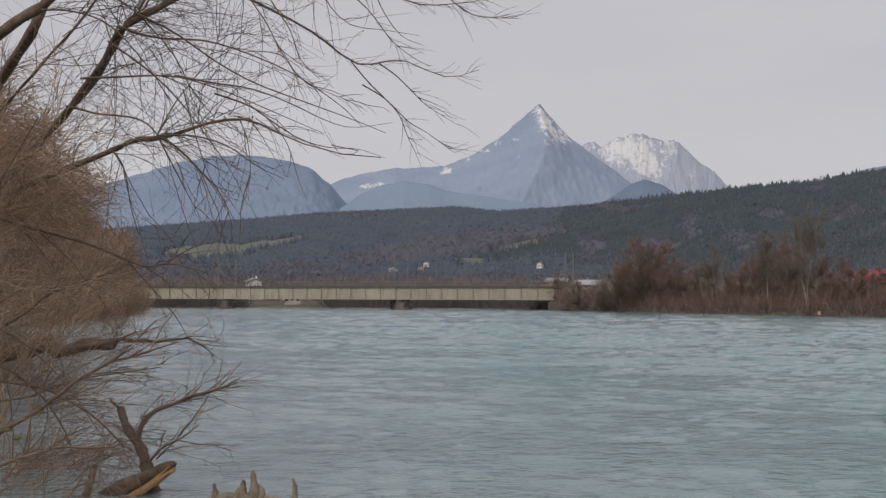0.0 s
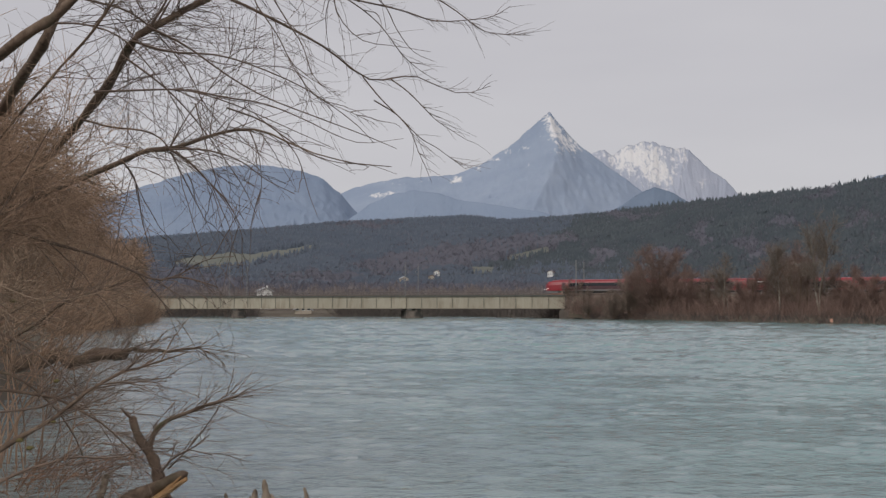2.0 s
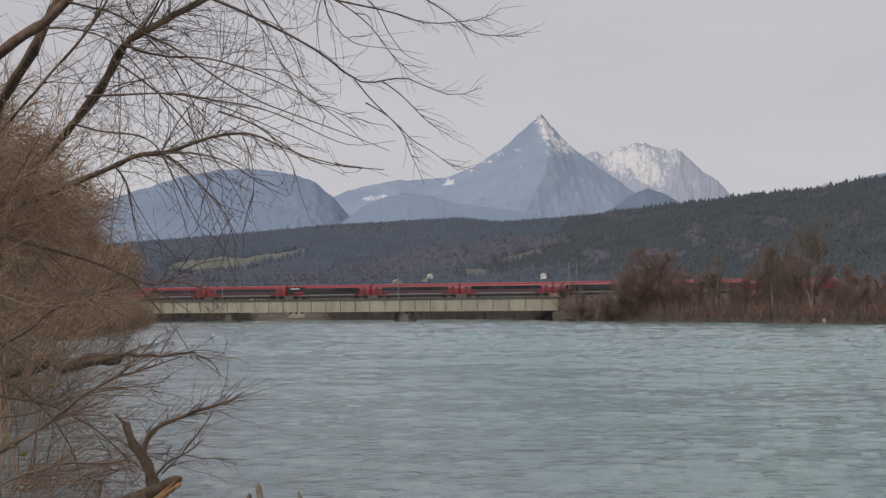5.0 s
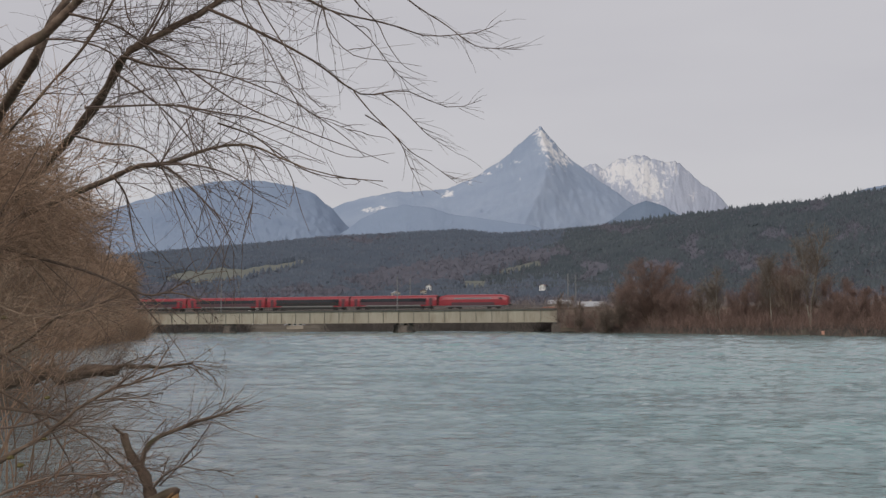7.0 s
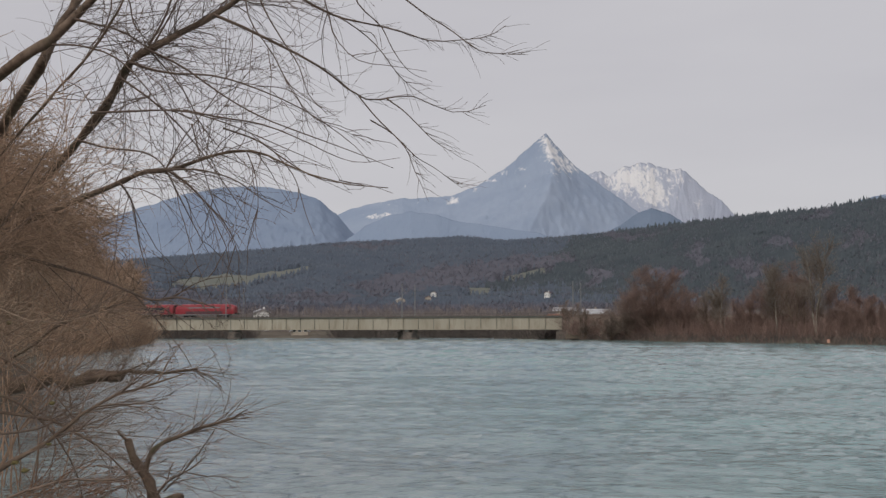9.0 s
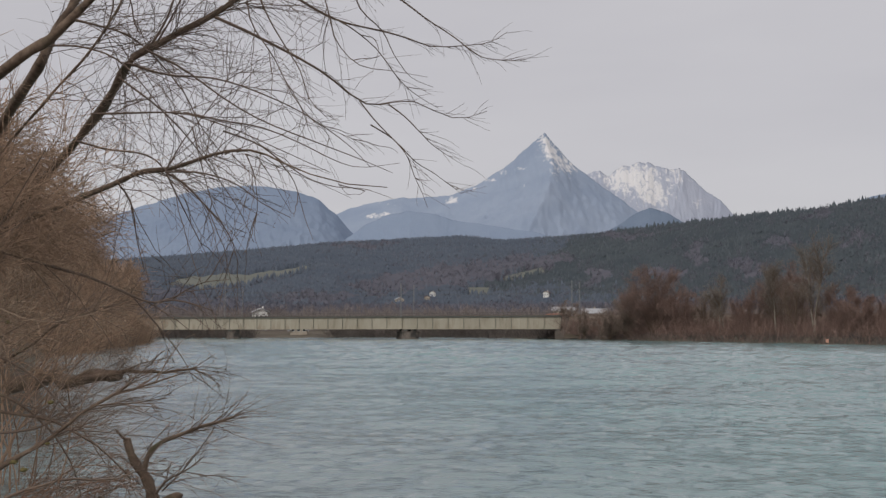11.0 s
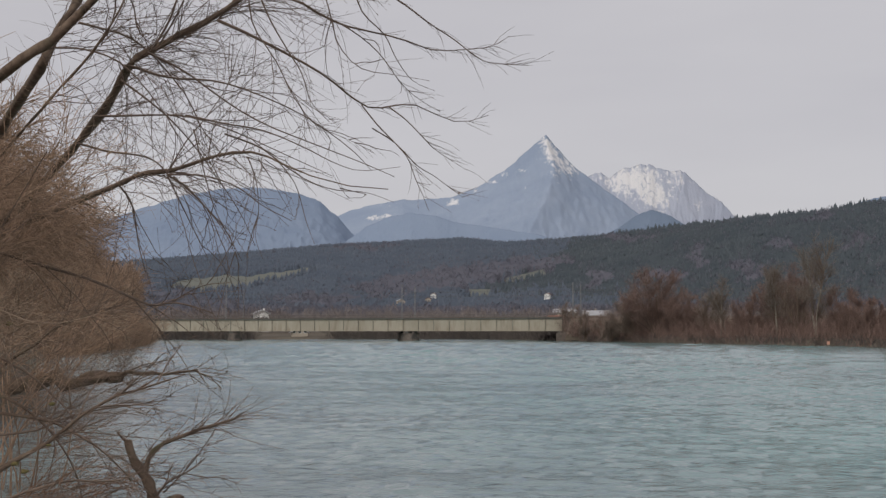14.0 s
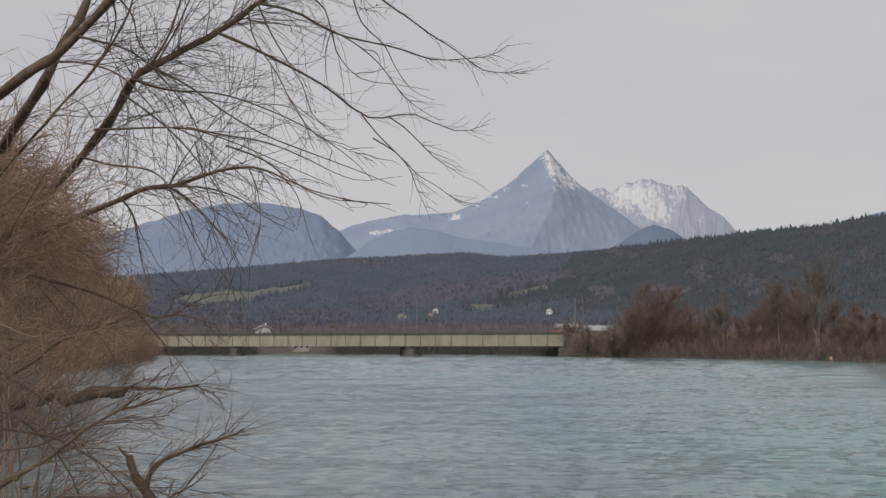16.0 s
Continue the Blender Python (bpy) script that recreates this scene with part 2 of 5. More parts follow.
def water_material():
    mat = bpy.data.materials.new("glacial_river_water")
    mat.use_nodes = True
    n, l = mat.node_tree.nodes, mat.node_tree.links
    bsdf = n["Principled BSDF"]
    bsdf.inputs["Roughness"].default_value, bsdf.inputs["IOR"].default_value = 0.06, 1.333
    bsdf.inputs["Specular IOR Level"].default_value = 0.75
    tc = n.new("ShaderNodeTexCoord")
    sep = n.new("ShaderNodeSeparateXYZ")
    l.new(tc.outputs["Object"], sep.inputs[0])
    off = n.new("ShaderNodeMath")
    off.operation = "MULTIPLY_ADD"
    off.inputs[1].default_value = 0.262
    l.new(sep.outputs["Y"], off.inputs[0])
    l.new(sep.outputs["X"], off.inputs[2])
    channel = n.new("ShaderNodeMapRange")
    channel.inputs["From Min"].default_value, channel.inputs["From Max"].default_value = -6.0, 11.0
    l.new(off.outputs[0], channel.inputs["Value"])
    tones = []
    for dark, light in (((0.265, 0.298, 0.30), (0.30, 0.34, 0.338)), ((0.138, 0.228, 0.234), (0.158, 0.282, 0.28))):
        big = n.new("ShaderNodeTexNoise")
        big.inputs["Scale"].default_value, big.inputs["Detail"].default_value = 0.09, 5
        l.new(tc.outputs["Object"], big.inputs["Vector"])
        ramp = n.new("ShaderNodeValToRGB")
        ramp.color_ramp.elements[0].position, ramp.color_ramp.elements[0].color = 0.35, (*dark, 1)
        ramp.color_ramp.elements[1].position, ramp.color_ramp.elements[1].color = 0.65, (*light, 1)
        l.new(big.outputs["Fac"], ramp.inputs[0])
        tones.append(ramp)
    mx = n.new("ShaderNodeMixRGB")
    l.new(channel.outputs[0], mx.inputs[0])
    l.new(tones[0].outputs[0], mx.inputs[1])
    l.new(tones[1].outputs[0], mx.inputs[2])
    l.new(mx.outputs[0], bsdf.inputs["Base Color"])
    normal = None
    for sc, st, dist, wide in ((0.8, 0.5, 0.10, 0.7), (2.4, 0.8, 0.07, 0.62), (7.0, 0.95, 0.034, 0.7), (16.0, 0.8, 0.015, 0.8)):
        mp = n.new("ShaderNodeMapping")
        mp.inputs["Scale"].default_value = (wide, 1.0, 1.0)
        l.new(tc.outputs["Object"], mp.inputs[0])
        nz = n.new("ShaderNodeTexNoise")
        nz.inputs["Scale"].default_value, nz.inputs["Detail"].default_value = sc, 4
        l.new(mp.outputs[0], nz.inputs["Vector"])
        bp = n.new("ShaderNodeBump")
        bp.inputs["Strength"].default_value, bp.inputs["Distance"].default_value = st, dist
        l.new(nz.outputs["Fac"], bp.inputs["Height"])
        if normal:
            l.new(normal, bp.inputs["Normal"])
        normal = bp.outputs[0]
    l.new(normal, bsdf.inputs["Normal"])
    return mat


WATER = water_material()


# ---- mesh helpers ----
def mesh_of(name, verts, faces, mats):
    """A mesh from arrays: faces is an (n, 3) or (n, 4) array of corners."""
    me = bpy.data.meshes.new(name)
    verts, faces = np.asarray(verts, np.float32), np.asarray(faces, np.int32)
    k = faces.shape[1]
    me.vertices.add(len(verts))
    me.vertices.foreach_set("co", verts.ravel())
    me.loops.add(faces.size)
    me.loops.foreach_set("vertex_index", faces.ravel())
    me.polygons.add(len(faces))
    me.polygons.foreach_set("loop_start", np.arange(0, faces.size, k, dtype=np.int32))
    for m in mats if isinstance(mats, (list, tuple)) else [mats]:
        me.materials.append(m)
    me.update(calc_edges=True)
    return me


def smooth(me):
    me.polygons.foreach_set("use_smooth", np.ones(len(me.polygons), bool))
    return me


def part(name, bm, mat, parent, label=""):
    """Links a bmesh, or a ready mesh, as one mesh object under a thing or a part."""
    if isinstance(bm, bpy.types.Mesh):
        me = bm
    else:
        me = bpy.data.meshes.new(name)
        bm.to_mesh(me)
        bm.free()
        me.materials.append(mat)
    ob = new(name, me)
    ob.parent = parent
    return tagged(ob, label)


def thing(name, label, category, m=None, group="", kind=""):
    ob = new(name)
    if m is not None:
        ob.matrix_basis = m
    return tagged(ob, label, category, group, kind)


def add_box(bm, x0, x1, y0, y1, z0, z1, bevel=0.0):
    m = Matrix.LocRotScale(((x0 + x1) / 2, (y0 + y1) / 2, (z0 + z1) / 2), None, (x1 - x0, y1 - y0, z1 - z0))
    got = bmesh.ops.create_cube(bm, size=1, matrix=m)
    if bevel:
        edges = {e for v in got["verts"] for e in v.link_edges}
        bmesh.ops.bevel(bm, geom=list(edges), offset=bevel, segments=2, affect="EDGES", profile=0.5)
    return bm


def box(x0, x1, y0, y1, z0, z1, bevel=0.0):
    return add_box(bmesh.new(), x0, x1, y0, y1, z0, z1, bevel)


def prism(outline, x0, x1):
    """An outline of (y, z) drawn out along x."""
    bm = bmesh.new()
    a = [bm.verts.new((x0, y, z)) for y, z in outline]
    b = [bm.verts.new((x1, y, z)) for y, z in outline]
    bm.faces.new(a[::-1])
    bm.faces.new(b)
    for i in range(len(a)):
        j = (i + 1) % len(a)
        bm.faces.new((a[i], a[j], b[j], b[i]))
    return bm


def rod(bm, a, b, r, sides=8):
    a, b = Vector(a), Vector(b)
    d = b - a
    m = Matrix.Translation((a + b) / 2) @ d.to_track_quat("Z", "Y").to_matrix().to_4x4()
    bmesh.ops.create_cone(bm, cap_ends=True, segments=sides, radius1=r, radius2=r, depth=d.length, matrix=m)
    return bm


# ---- growth helpers: strands are arrays (strand, point, xyz) ----
def unit(v):
    return v / np.maximum(np.linalg.norm(v, axis=-1, keepdims=True), 1e-9)


def spline(points, n=12):
    p = np.asarray(points, float)
    p = np.vstack([2 * p[0] - p[1], p, 2 * p[-1] - p[-2]])
    out = []
    for u in np.linspace(0, len(p) - 3 - 1e-6, n):
        i, f = int(u), u - int(u)
        a, b, c, d = p[i:i + 4]
        out.append(0.5 * (2 * b + (c - a) * f + (2 * a - 5 * b + 4 * c - d) * f * f + (3 * b - a - 3 * c + d) * f ** 3))
    return np.array(out)


def tubes(strands, r0, r1, sides=3, power=1.0, radii=None):
    """Vertices and quads of tapering tubes along the strands (m, n, 3)."""
    s = np.asarray(strands, float)
    m, n = s.shape[:2]
    t = unit(np.gradient(s, axis=1))
    ref = unit(rng.normal(size=(m, 1, 3)) * (1, 1, 0.3))
    u = unit(np.cross(t, ref))
    v = np.cross(t, u)
    f = np.linspace(0, 1, n) ** power
    r = (np.broadcast_to(np.asarray(r0, float), (m,))[:, None] * (1 - f) + np.broadcast_to(np.asarray(r1, float), (m,))[:, None] * f)
    if radii is not None:
        r = np.asarray(radii, float)[None]
    a = np.arange(sides) * 2 * np.pi / sides
    ring = np.cos(a)[:, None] * u[:, :, None, :] + np.sin(a)[:, None] * v[:, :, None, :]
    verts = s[:, :, None, :] + r[:, :, None, None] * ring
    i = np.arange(m * n * sides).reshape(m, n, sides)
    j = np.roll(i, -1, axis=2)
    quads = np.stack([i[:, :-1], j[:, :-1], j[:, 1:], i[:, 1:]], -1).reshape(-1, 4)
    return verts.reshape(-1, 3), quads


def join(*pieces):
    vs, fs, k = [], [], 0
    for v, f in pieces:
        vs.append(v)
        fs.append(f + k)
        k += len(v)
    return np.vstack(vs), np.vstack(fs)


def sprout(parents, n, t0=0.2, t1=1.0, angle=(25, 60), length=(0.5, 1.0), lift=0.0, droop=0.0, points=6, wobble=0.04, taper_len=0.5, pull=(0, 0, 0), curl=0.35):
    """n shoots off the parents: they leave at an angle, lean by lift, curve down by droop and waver."""
    p = np.asarray(parents, float)
    m, k = p.shape[:2]
    span = np.linalg.norm(np.diff(p, axis=1), axis=2).sum(1)
    which = rng.choice(m, n, p=span / span.sum())
    t = t0 + (t1 - t0) * rng.random(n)
    pos = t * (k - 1)
    i = np.minimum(pos.astype(int), k - 2)
    f = (pos - i)[:, None]
    a, b = p[which, i], p[which, i + 1]
    start, along = a * (1 - f) + b * f, unit(b - a)
    side = unit(np.cross(along, rng.normal(size=(n, 3))))
    ang = np.radians(rng.uniform(*angle, n))[:, None]
    d = unit(along * np.cos(ang) + side * np.sin(ang) + np.array([0, 0, lift]) + np.array(pull))
    ln = rng.uniform(*length, n) * (1 - taper_len * t)
    q = np.linspace(0, 1, points)[None, :, None]
    bend = unit(rng.normal(size=(n, 3)))[:, None] * rng.uniform(0, curl, n)[:, None, None] + np.array([0, 0, -droop])
    out = start[:, None] + ln[:, None, None] * (d[:, None] * q + bend * q ** 2)
    jitter = np.cumsum(rng.normal(size=(n, points, 3)), axis=1) * wobble * ln[:, None, None] / points
    jitter -= jitter[:, :1]
    return out + jitter


FOCUS, TILT = 1965.0, math.atan(175.5 / 1965.0)


def spot(x, y, d):
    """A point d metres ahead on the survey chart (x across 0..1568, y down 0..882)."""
    a, b = (x - 784) / FOCUS, (y - 441) / FOCUS
    fwd = math.cos(TILT) + math.sin(TILT) * b
    return np.array([a / fwd * d, d, EYE_Z + (math.sin(TILT) - math.cos(TILT) * b) / fwd * d])


# ---- ground ----
def waves_noise(x, y, seed, size, octaves=4):
    g = np.random.default_rng(seed)
    out, amp = np.zeros_like(x, float), 1.0
    for o in range(octaves):
        for _ in range(5):
            th, ph = g.uniform(0, 2 * np.pi, 2)
            k = 2 * np.pi / size * 2 ** o * g.uniform(0.7, 1.4)
            out += amp * np.sin(k * (x * np.cos(th) + y * np.sin(th)) + ph) / 5
        amp *= 0.55
    return out


def water_depth(x, y):
    """Metres from the shore, positive on the water."""
    left = (x + 1.5 + 0.262 * y + 2.6 * np.exp(-(y / 20) ** 2) + 6.5 * np.exp(-((y - 95) / 55) ** 2)) * 0.967
    near = (y - 5.2 + 0.5 * x) / 1.118
    right = (107.5 - 0.262 * y - x) * 0.967
    far = 372 - y + 0.12 * x
    return np.minimum(np.minimum(left, near), np.minimum(right, far)) + waves_noise(x, y, 3, 14, 3) * 0.35


def ridge(a):
    """Bearing to the crest's distance and height slope."""
    dist = np.interp(a, [-0.6, 0.0, 0.12, 0.25, 0.42, 0.7], [2900, 2800, 2600, 2100, 1750, 1650])
    slope = np.interp(a, [-0.6, -0.29, -0.2, -0.1, 0.02, 0.06, 0.13, 0.21, 0.28, 0.35, 0.41, 0.7],
                      [0.042, 0.054, 0.0615, 0.071, 0.077, 0.073, 0.077, 0.083, 0.0885, 0.092, 0.098, 0.118])
    return dist, slope


def ground_z(x, y):
    x, y = np.asarray(x, float), np.asarray(y, float)
    d = water_depth(x, y)
    r = np.hypot(x, y)
    z = np.where(d > 0, -np.minimum(d * 0.3, 1.6), np.minimum(-d * 0.6, 1.1 - 0.55 * np.exp(-(r / 16) ** 2)) + np.clip((-d - 3) * 0.03, 0, 1.2))
    z = z + np.where(d < -1, waves_noise(x, y, 5, 9, 3) * 0.1, 0)
    z = z + np.clip((r - 380) * 0.006, 0, 5) * (d < 0)
    a = np.where(y > 1, x / np.maximum(y, 1), 9.0)
    dist, slope = ridge(np.clip(a, -0.6, 0.7))
    q = np.clip((r - 0.34 * dist) / (0.66 * dist), 0, 1)
    fade = np.clip((0.95 - np.abs(a)) / 0.35, 0, 1)
    up = q * q * (3 - 2 * q)
    return z + fade * up * (slope * dist + waves_noise(x, y, 11, 600, 3) * 14 * (1 - up))


radii = np.concatenate([np.linspace(0.0, 60, 100), np.geomspace(62, 4950, 170)])
turns = np.concatenate([np.linspace(-35, 35, 220), np.linspace(37, 323, 60)]) * np.pi / 180
gr, gt = np.meshgrid(radii, turns, indexing="ij")
gx, gy = gr * np.sin(gt), gr * np.cos(gt)
nr, nt = gr.shape
gi = np.arange(nr * nt).reshape(nr, nt)
gj = np.roll(gi, -1, axis=1)
gq = np.stack([gi[:-1], gj[:-1], gj[1:], gi[1:]], -1).reshape(-1, 4)[:, ::-1]
ground = new("ground", smooth(mesh_of("ground", np.stack([gx, gy, ground_z(gx, gy)], -1).reshape(-1, 3), gq, GROUND)))
tagged(ground, "dry grassy valley floor rising to wooded hills", "ground", kind="structure")

# ---- river ----
FLOW = np.array([-0.253, 0.967])
wr = np.concatenate([np.linspace(-40, -19, 20), np.linspace(-18.9, 30, 370), np.geomspace(30.1, 420, 470)])
wc = np.concatenate([np.linspace(-5, -1.1, 8), np.linspace(-1, 1, 330), np.linspace(1.1, 7, 10)])
wv, wu = np.meshgrid(wr, wc, indexing="ij")
half_width = 0.5 * np.maximum(wv, 0) + 15
wx, wy = np.clip(wu * half_width + 5 - 0.2 * wv, -230, 200), wv
g = np.random.default_rng(21)
wz = np.zeros_like(wx)
cell = np.maximum(half_width / 165, np.gradient(wr)[:, None] * 0.8) * np.where(np.abs(wu) > 1, 40, 1)
for _ in range(72):
    lam = np.exp(g.uniform(np.log(0.26), np.log(5.0)))
    th = g.normal(1.5, 0.5)
    fade = np.clip(lam / cell / 1.7 - 1, 0, 1)
    warp = 1.1 * np.sin(wx * 0.5 / lam + wy * 0.23 + g.uniform(0, 6)) + 0.9 * np.sin(wy * 0.6 / lam - wx * 0.17 + g.uniform(0, 6))
    wz += fade * 0.0098 * lam ** 0.4 * np.clip(np.maximum(wv, 8) / 70, 0.3 if lam > 0.8 else 0.6, 1) * np.sin(2 * np.pi / lam * (wx * np.cos(th) + wy * np.sin(th)) + g.uniform(0, 6.28) + warp)
for _ in range(30):
    lam = np.exp(g.uniform(np.log(4.0), np.log(20.0)))
    th = g.normal(1.5, 0.4)
    fade = np.clip(lam / cell / 1.7 - 1, 0, 1)
    warp = 1.3 * np.sin(wx * 0.4 / lam + wy * 0.13 + g.uniform(0, 6)) + 1.1 * np.sin(wy * 0.5 / lam - wx * 0.21 + g.uniform(0, 6))
    wz += fade * 0.0024 * lam ** 0.75 * np.sin(2 * np.pi / lam * (wx * np.cos(th) + wy * np.sin(th)) + g.uniform(0, 6.28) + warp)
# sheltered, calmer water along the near bank; gusts beyond
shelter = np.clip((wx + 0.262 * wy + 4) / 26, 0.6, 1)
wz *= (0.75 + 0.4 * waves_noise(wx * 0.5, wy, 77, 26, 4)) * shelter
wi = np.arange(wx.size).reshape(wx.shape)
wq = np.stack([wi[:-1, :-1], wi[:-1, 1:], wi[1:, 1:], wi[1:, :-1]], -1).reshape(-1, 4)
river = new("water", smooth(mesh_of("water", np.stack([wx, wy, wz], -1).reshape(-1, 3), wq, WATER)))
tagged(river, "rippled milky turquoise river flowing past", "water", kind="structure")


# ---- mountains far off ----
def on_chart(x, y, z):
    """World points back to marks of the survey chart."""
    el = (np.asarray(z, float) - EYE_Z) / y
    b = (math.sin(TILT) - el * math.cos(TILT)) / (math.cos(TILT) + el * math.sin(TILT))
    return 784 + FOCUS * x / y * (math.cos(TILT) + math.sin(TILT) * b), 441 + FOCUS * b


def mountain(name, label, mat, dist, depth, bearings, slopes, seed, rough, jag=0.006, snow=(), bare=-0.42, cells=360):
    """A massif: its crest runs across at that distance and falls off towards the valley.
    snow: snowfields (x, y, half width, half height, depth) by chart marks."""
    a = np.linspace(bearings[0], bearings[-1], cells)
    crest = np.interp(a, bearings, slopes) * dist
    crest = np.convolve(np.pad(crest, 1, mode="edge"), np.ones(3) / 3, "valid")
    crest = crest * (1 + jag * waves_noise(a * dist, a * 0, seed + 5, 70, 5))
    t = np.linspace(0, 1.25, 90)
    tt, aa = np.meshgrid(t, a, indexing="ij")
    d = dist - depth * (1 - tt)
    x, y = aa * d, d
    fall = np.where(tt < 1, tt ** 0.9, 1 - (tt - 1) * 2.2)
    n = waves_noise(x, y * 0.8, seed, rough * 9, 6)
    n2 = 1 - np.abs(waves_noise(x, y * 0.75, seed + 1, rough * 7, 5)) * 2
    lie = aa + np.clip(1 - tt, 0, 1) * (bearings[-1] - bearings[0]) * 0.10 * waves_noise(x, y, seed + 2, depth * 0.7, 5)
    crest = np.interp(lie, a, crest)
    z = crest * fall + (n * 0.6 + n2 * 0.8) * rough * 1.4 * np.clip(crest / crest.max(), 0.05, 1) * np.clip(1.12 - fall, 0.1, 0.8)
    i = np.arange(x.size).reshape(x.shape)
    q = np.stack([i[:-1, :-1], i[:-1, 1:], i[1:, 1:], i[1:, :-1]], -1).reshape(-1, 4)
    me = smooth(mesh_of(name, np.stack([x, y, z], -1).reshape(-1, 3), q, mat))
    cx, cy = on_chart(x, y, z)
    cover = np.full(x.shape, bare)
    for sx, sy, rx, ry, w in snow:
        cover += w * np.exp(-((cx - sx) / rx) ** 2 - ((cy - sy) / ry) ** 2)
    me.attributes.new("snow", "FLOAT", "POINT").data.foreach_set("value", cover.astype(np.float32).ravel())
    return tagged(new(name, me), label, "mountain", kind="structure")


def chart(points):
    """Chart marks to bearings and height slopes."""
    got = [spot(x, y, 1.0) for x, y in points]
    return [p[0] for p in got], [p[2] - EYE_Z for p in got]


# Distance haze is part of these pale blue-grey slope colours.
DOME = mountain_material("hazed_wooded_mountain", (0.215, 0.268, 0.36), (0.25, 0.305, 0.395), 0.05)
FOOT = mountain_material("hazed_wooded_foothill", (0.165, 0.212, 0.285), (0.185, 0.232, 0.305), 0.06)
SPUR = mountain_material("hazed_wooded_spur", (0.243, 0.30, 0.395), (0.262, 0.318, 0.412), 0.06)
PEAK = mountain_material("hazed_snowy_peak", (0.27, 0.326, 0.42), (0.32, 0.372, 0.462), 0.055)
MASSIF = mountain_material("hazed_snow_massif", (0.365, 0.395, 0.475), (0.42, 0.445, 0.52), 0.05, 0.5)
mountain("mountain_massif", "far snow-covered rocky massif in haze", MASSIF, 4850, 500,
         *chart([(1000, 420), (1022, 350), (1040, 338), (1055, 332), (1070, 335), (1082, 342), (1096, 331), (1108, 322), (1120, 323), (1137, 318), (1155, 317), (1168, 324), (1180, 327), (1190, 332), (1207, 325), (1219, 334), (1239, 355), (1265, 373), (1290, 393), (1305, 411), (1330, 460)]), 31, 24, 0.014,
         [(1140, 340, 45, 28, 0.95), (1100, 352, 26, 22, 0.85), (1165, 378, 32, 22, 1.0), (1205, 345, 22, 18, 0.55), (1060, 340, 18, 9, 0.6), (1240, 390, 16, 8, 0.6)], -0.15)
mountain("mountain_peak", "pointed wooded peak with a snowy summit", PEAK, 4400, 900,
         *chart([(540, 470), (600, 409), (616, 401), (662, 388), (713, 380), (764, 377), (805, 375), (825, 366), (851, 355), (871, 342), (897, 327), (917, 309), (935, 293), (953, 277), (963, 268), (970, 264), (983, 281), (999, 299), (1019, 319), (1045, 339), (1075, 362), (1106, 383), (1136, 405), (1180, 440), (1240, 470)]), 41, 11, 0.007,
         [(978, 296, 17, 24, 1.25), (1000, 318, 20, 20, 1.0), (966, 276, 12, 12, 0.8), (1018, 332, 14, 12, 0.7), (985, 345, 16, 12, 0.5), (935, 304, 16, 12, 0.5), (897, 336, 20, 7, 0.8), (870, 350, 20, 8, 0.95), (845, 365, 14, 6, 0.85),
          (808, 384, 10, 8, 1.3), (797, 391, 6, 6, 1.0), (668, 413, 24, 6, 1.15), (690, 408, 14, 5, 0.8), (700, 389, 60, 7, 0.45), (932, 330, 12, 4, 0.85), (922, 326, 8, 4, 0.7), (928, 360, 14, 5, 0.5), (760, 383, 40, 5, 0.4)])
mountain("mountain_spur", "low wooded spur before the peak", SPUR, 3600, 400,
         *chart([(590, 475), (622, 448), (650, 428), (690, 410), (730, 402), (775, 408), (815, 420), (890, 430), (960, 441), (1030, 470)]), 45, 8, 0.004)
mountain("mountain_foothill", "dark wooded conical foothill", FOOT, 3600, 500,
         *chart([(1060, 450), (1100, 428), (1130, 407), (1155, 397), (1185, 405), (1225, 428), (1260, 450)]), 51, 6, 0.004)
mountain("mountain_dome", "broad wooded mountain with blue-grey haze in its colour", DOME, 3900, 800,
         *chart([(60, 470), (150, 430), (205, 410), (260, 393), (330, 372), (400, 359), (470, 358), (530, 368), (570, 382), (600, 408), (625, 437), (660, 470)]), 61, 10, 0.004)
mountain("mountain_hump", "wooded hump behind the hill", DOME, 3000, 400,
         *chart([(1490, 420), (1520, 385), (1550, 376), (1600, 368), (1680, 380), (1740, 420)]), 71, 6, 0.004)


# ---- forests ----
def crowd(n, amin, amax, q0, q1):
    """Spots on the hillside between two fractions of the way up to the crest."""
    a = rng.uniform(amin, amax, n)
    dist, _ = ridge(a)
    r = dist * (0.34 + 0.66 * rng.uniform(q0, q1, n))
    y = r / np.hypot(1, a)
    return a, y * a, y, r / dist


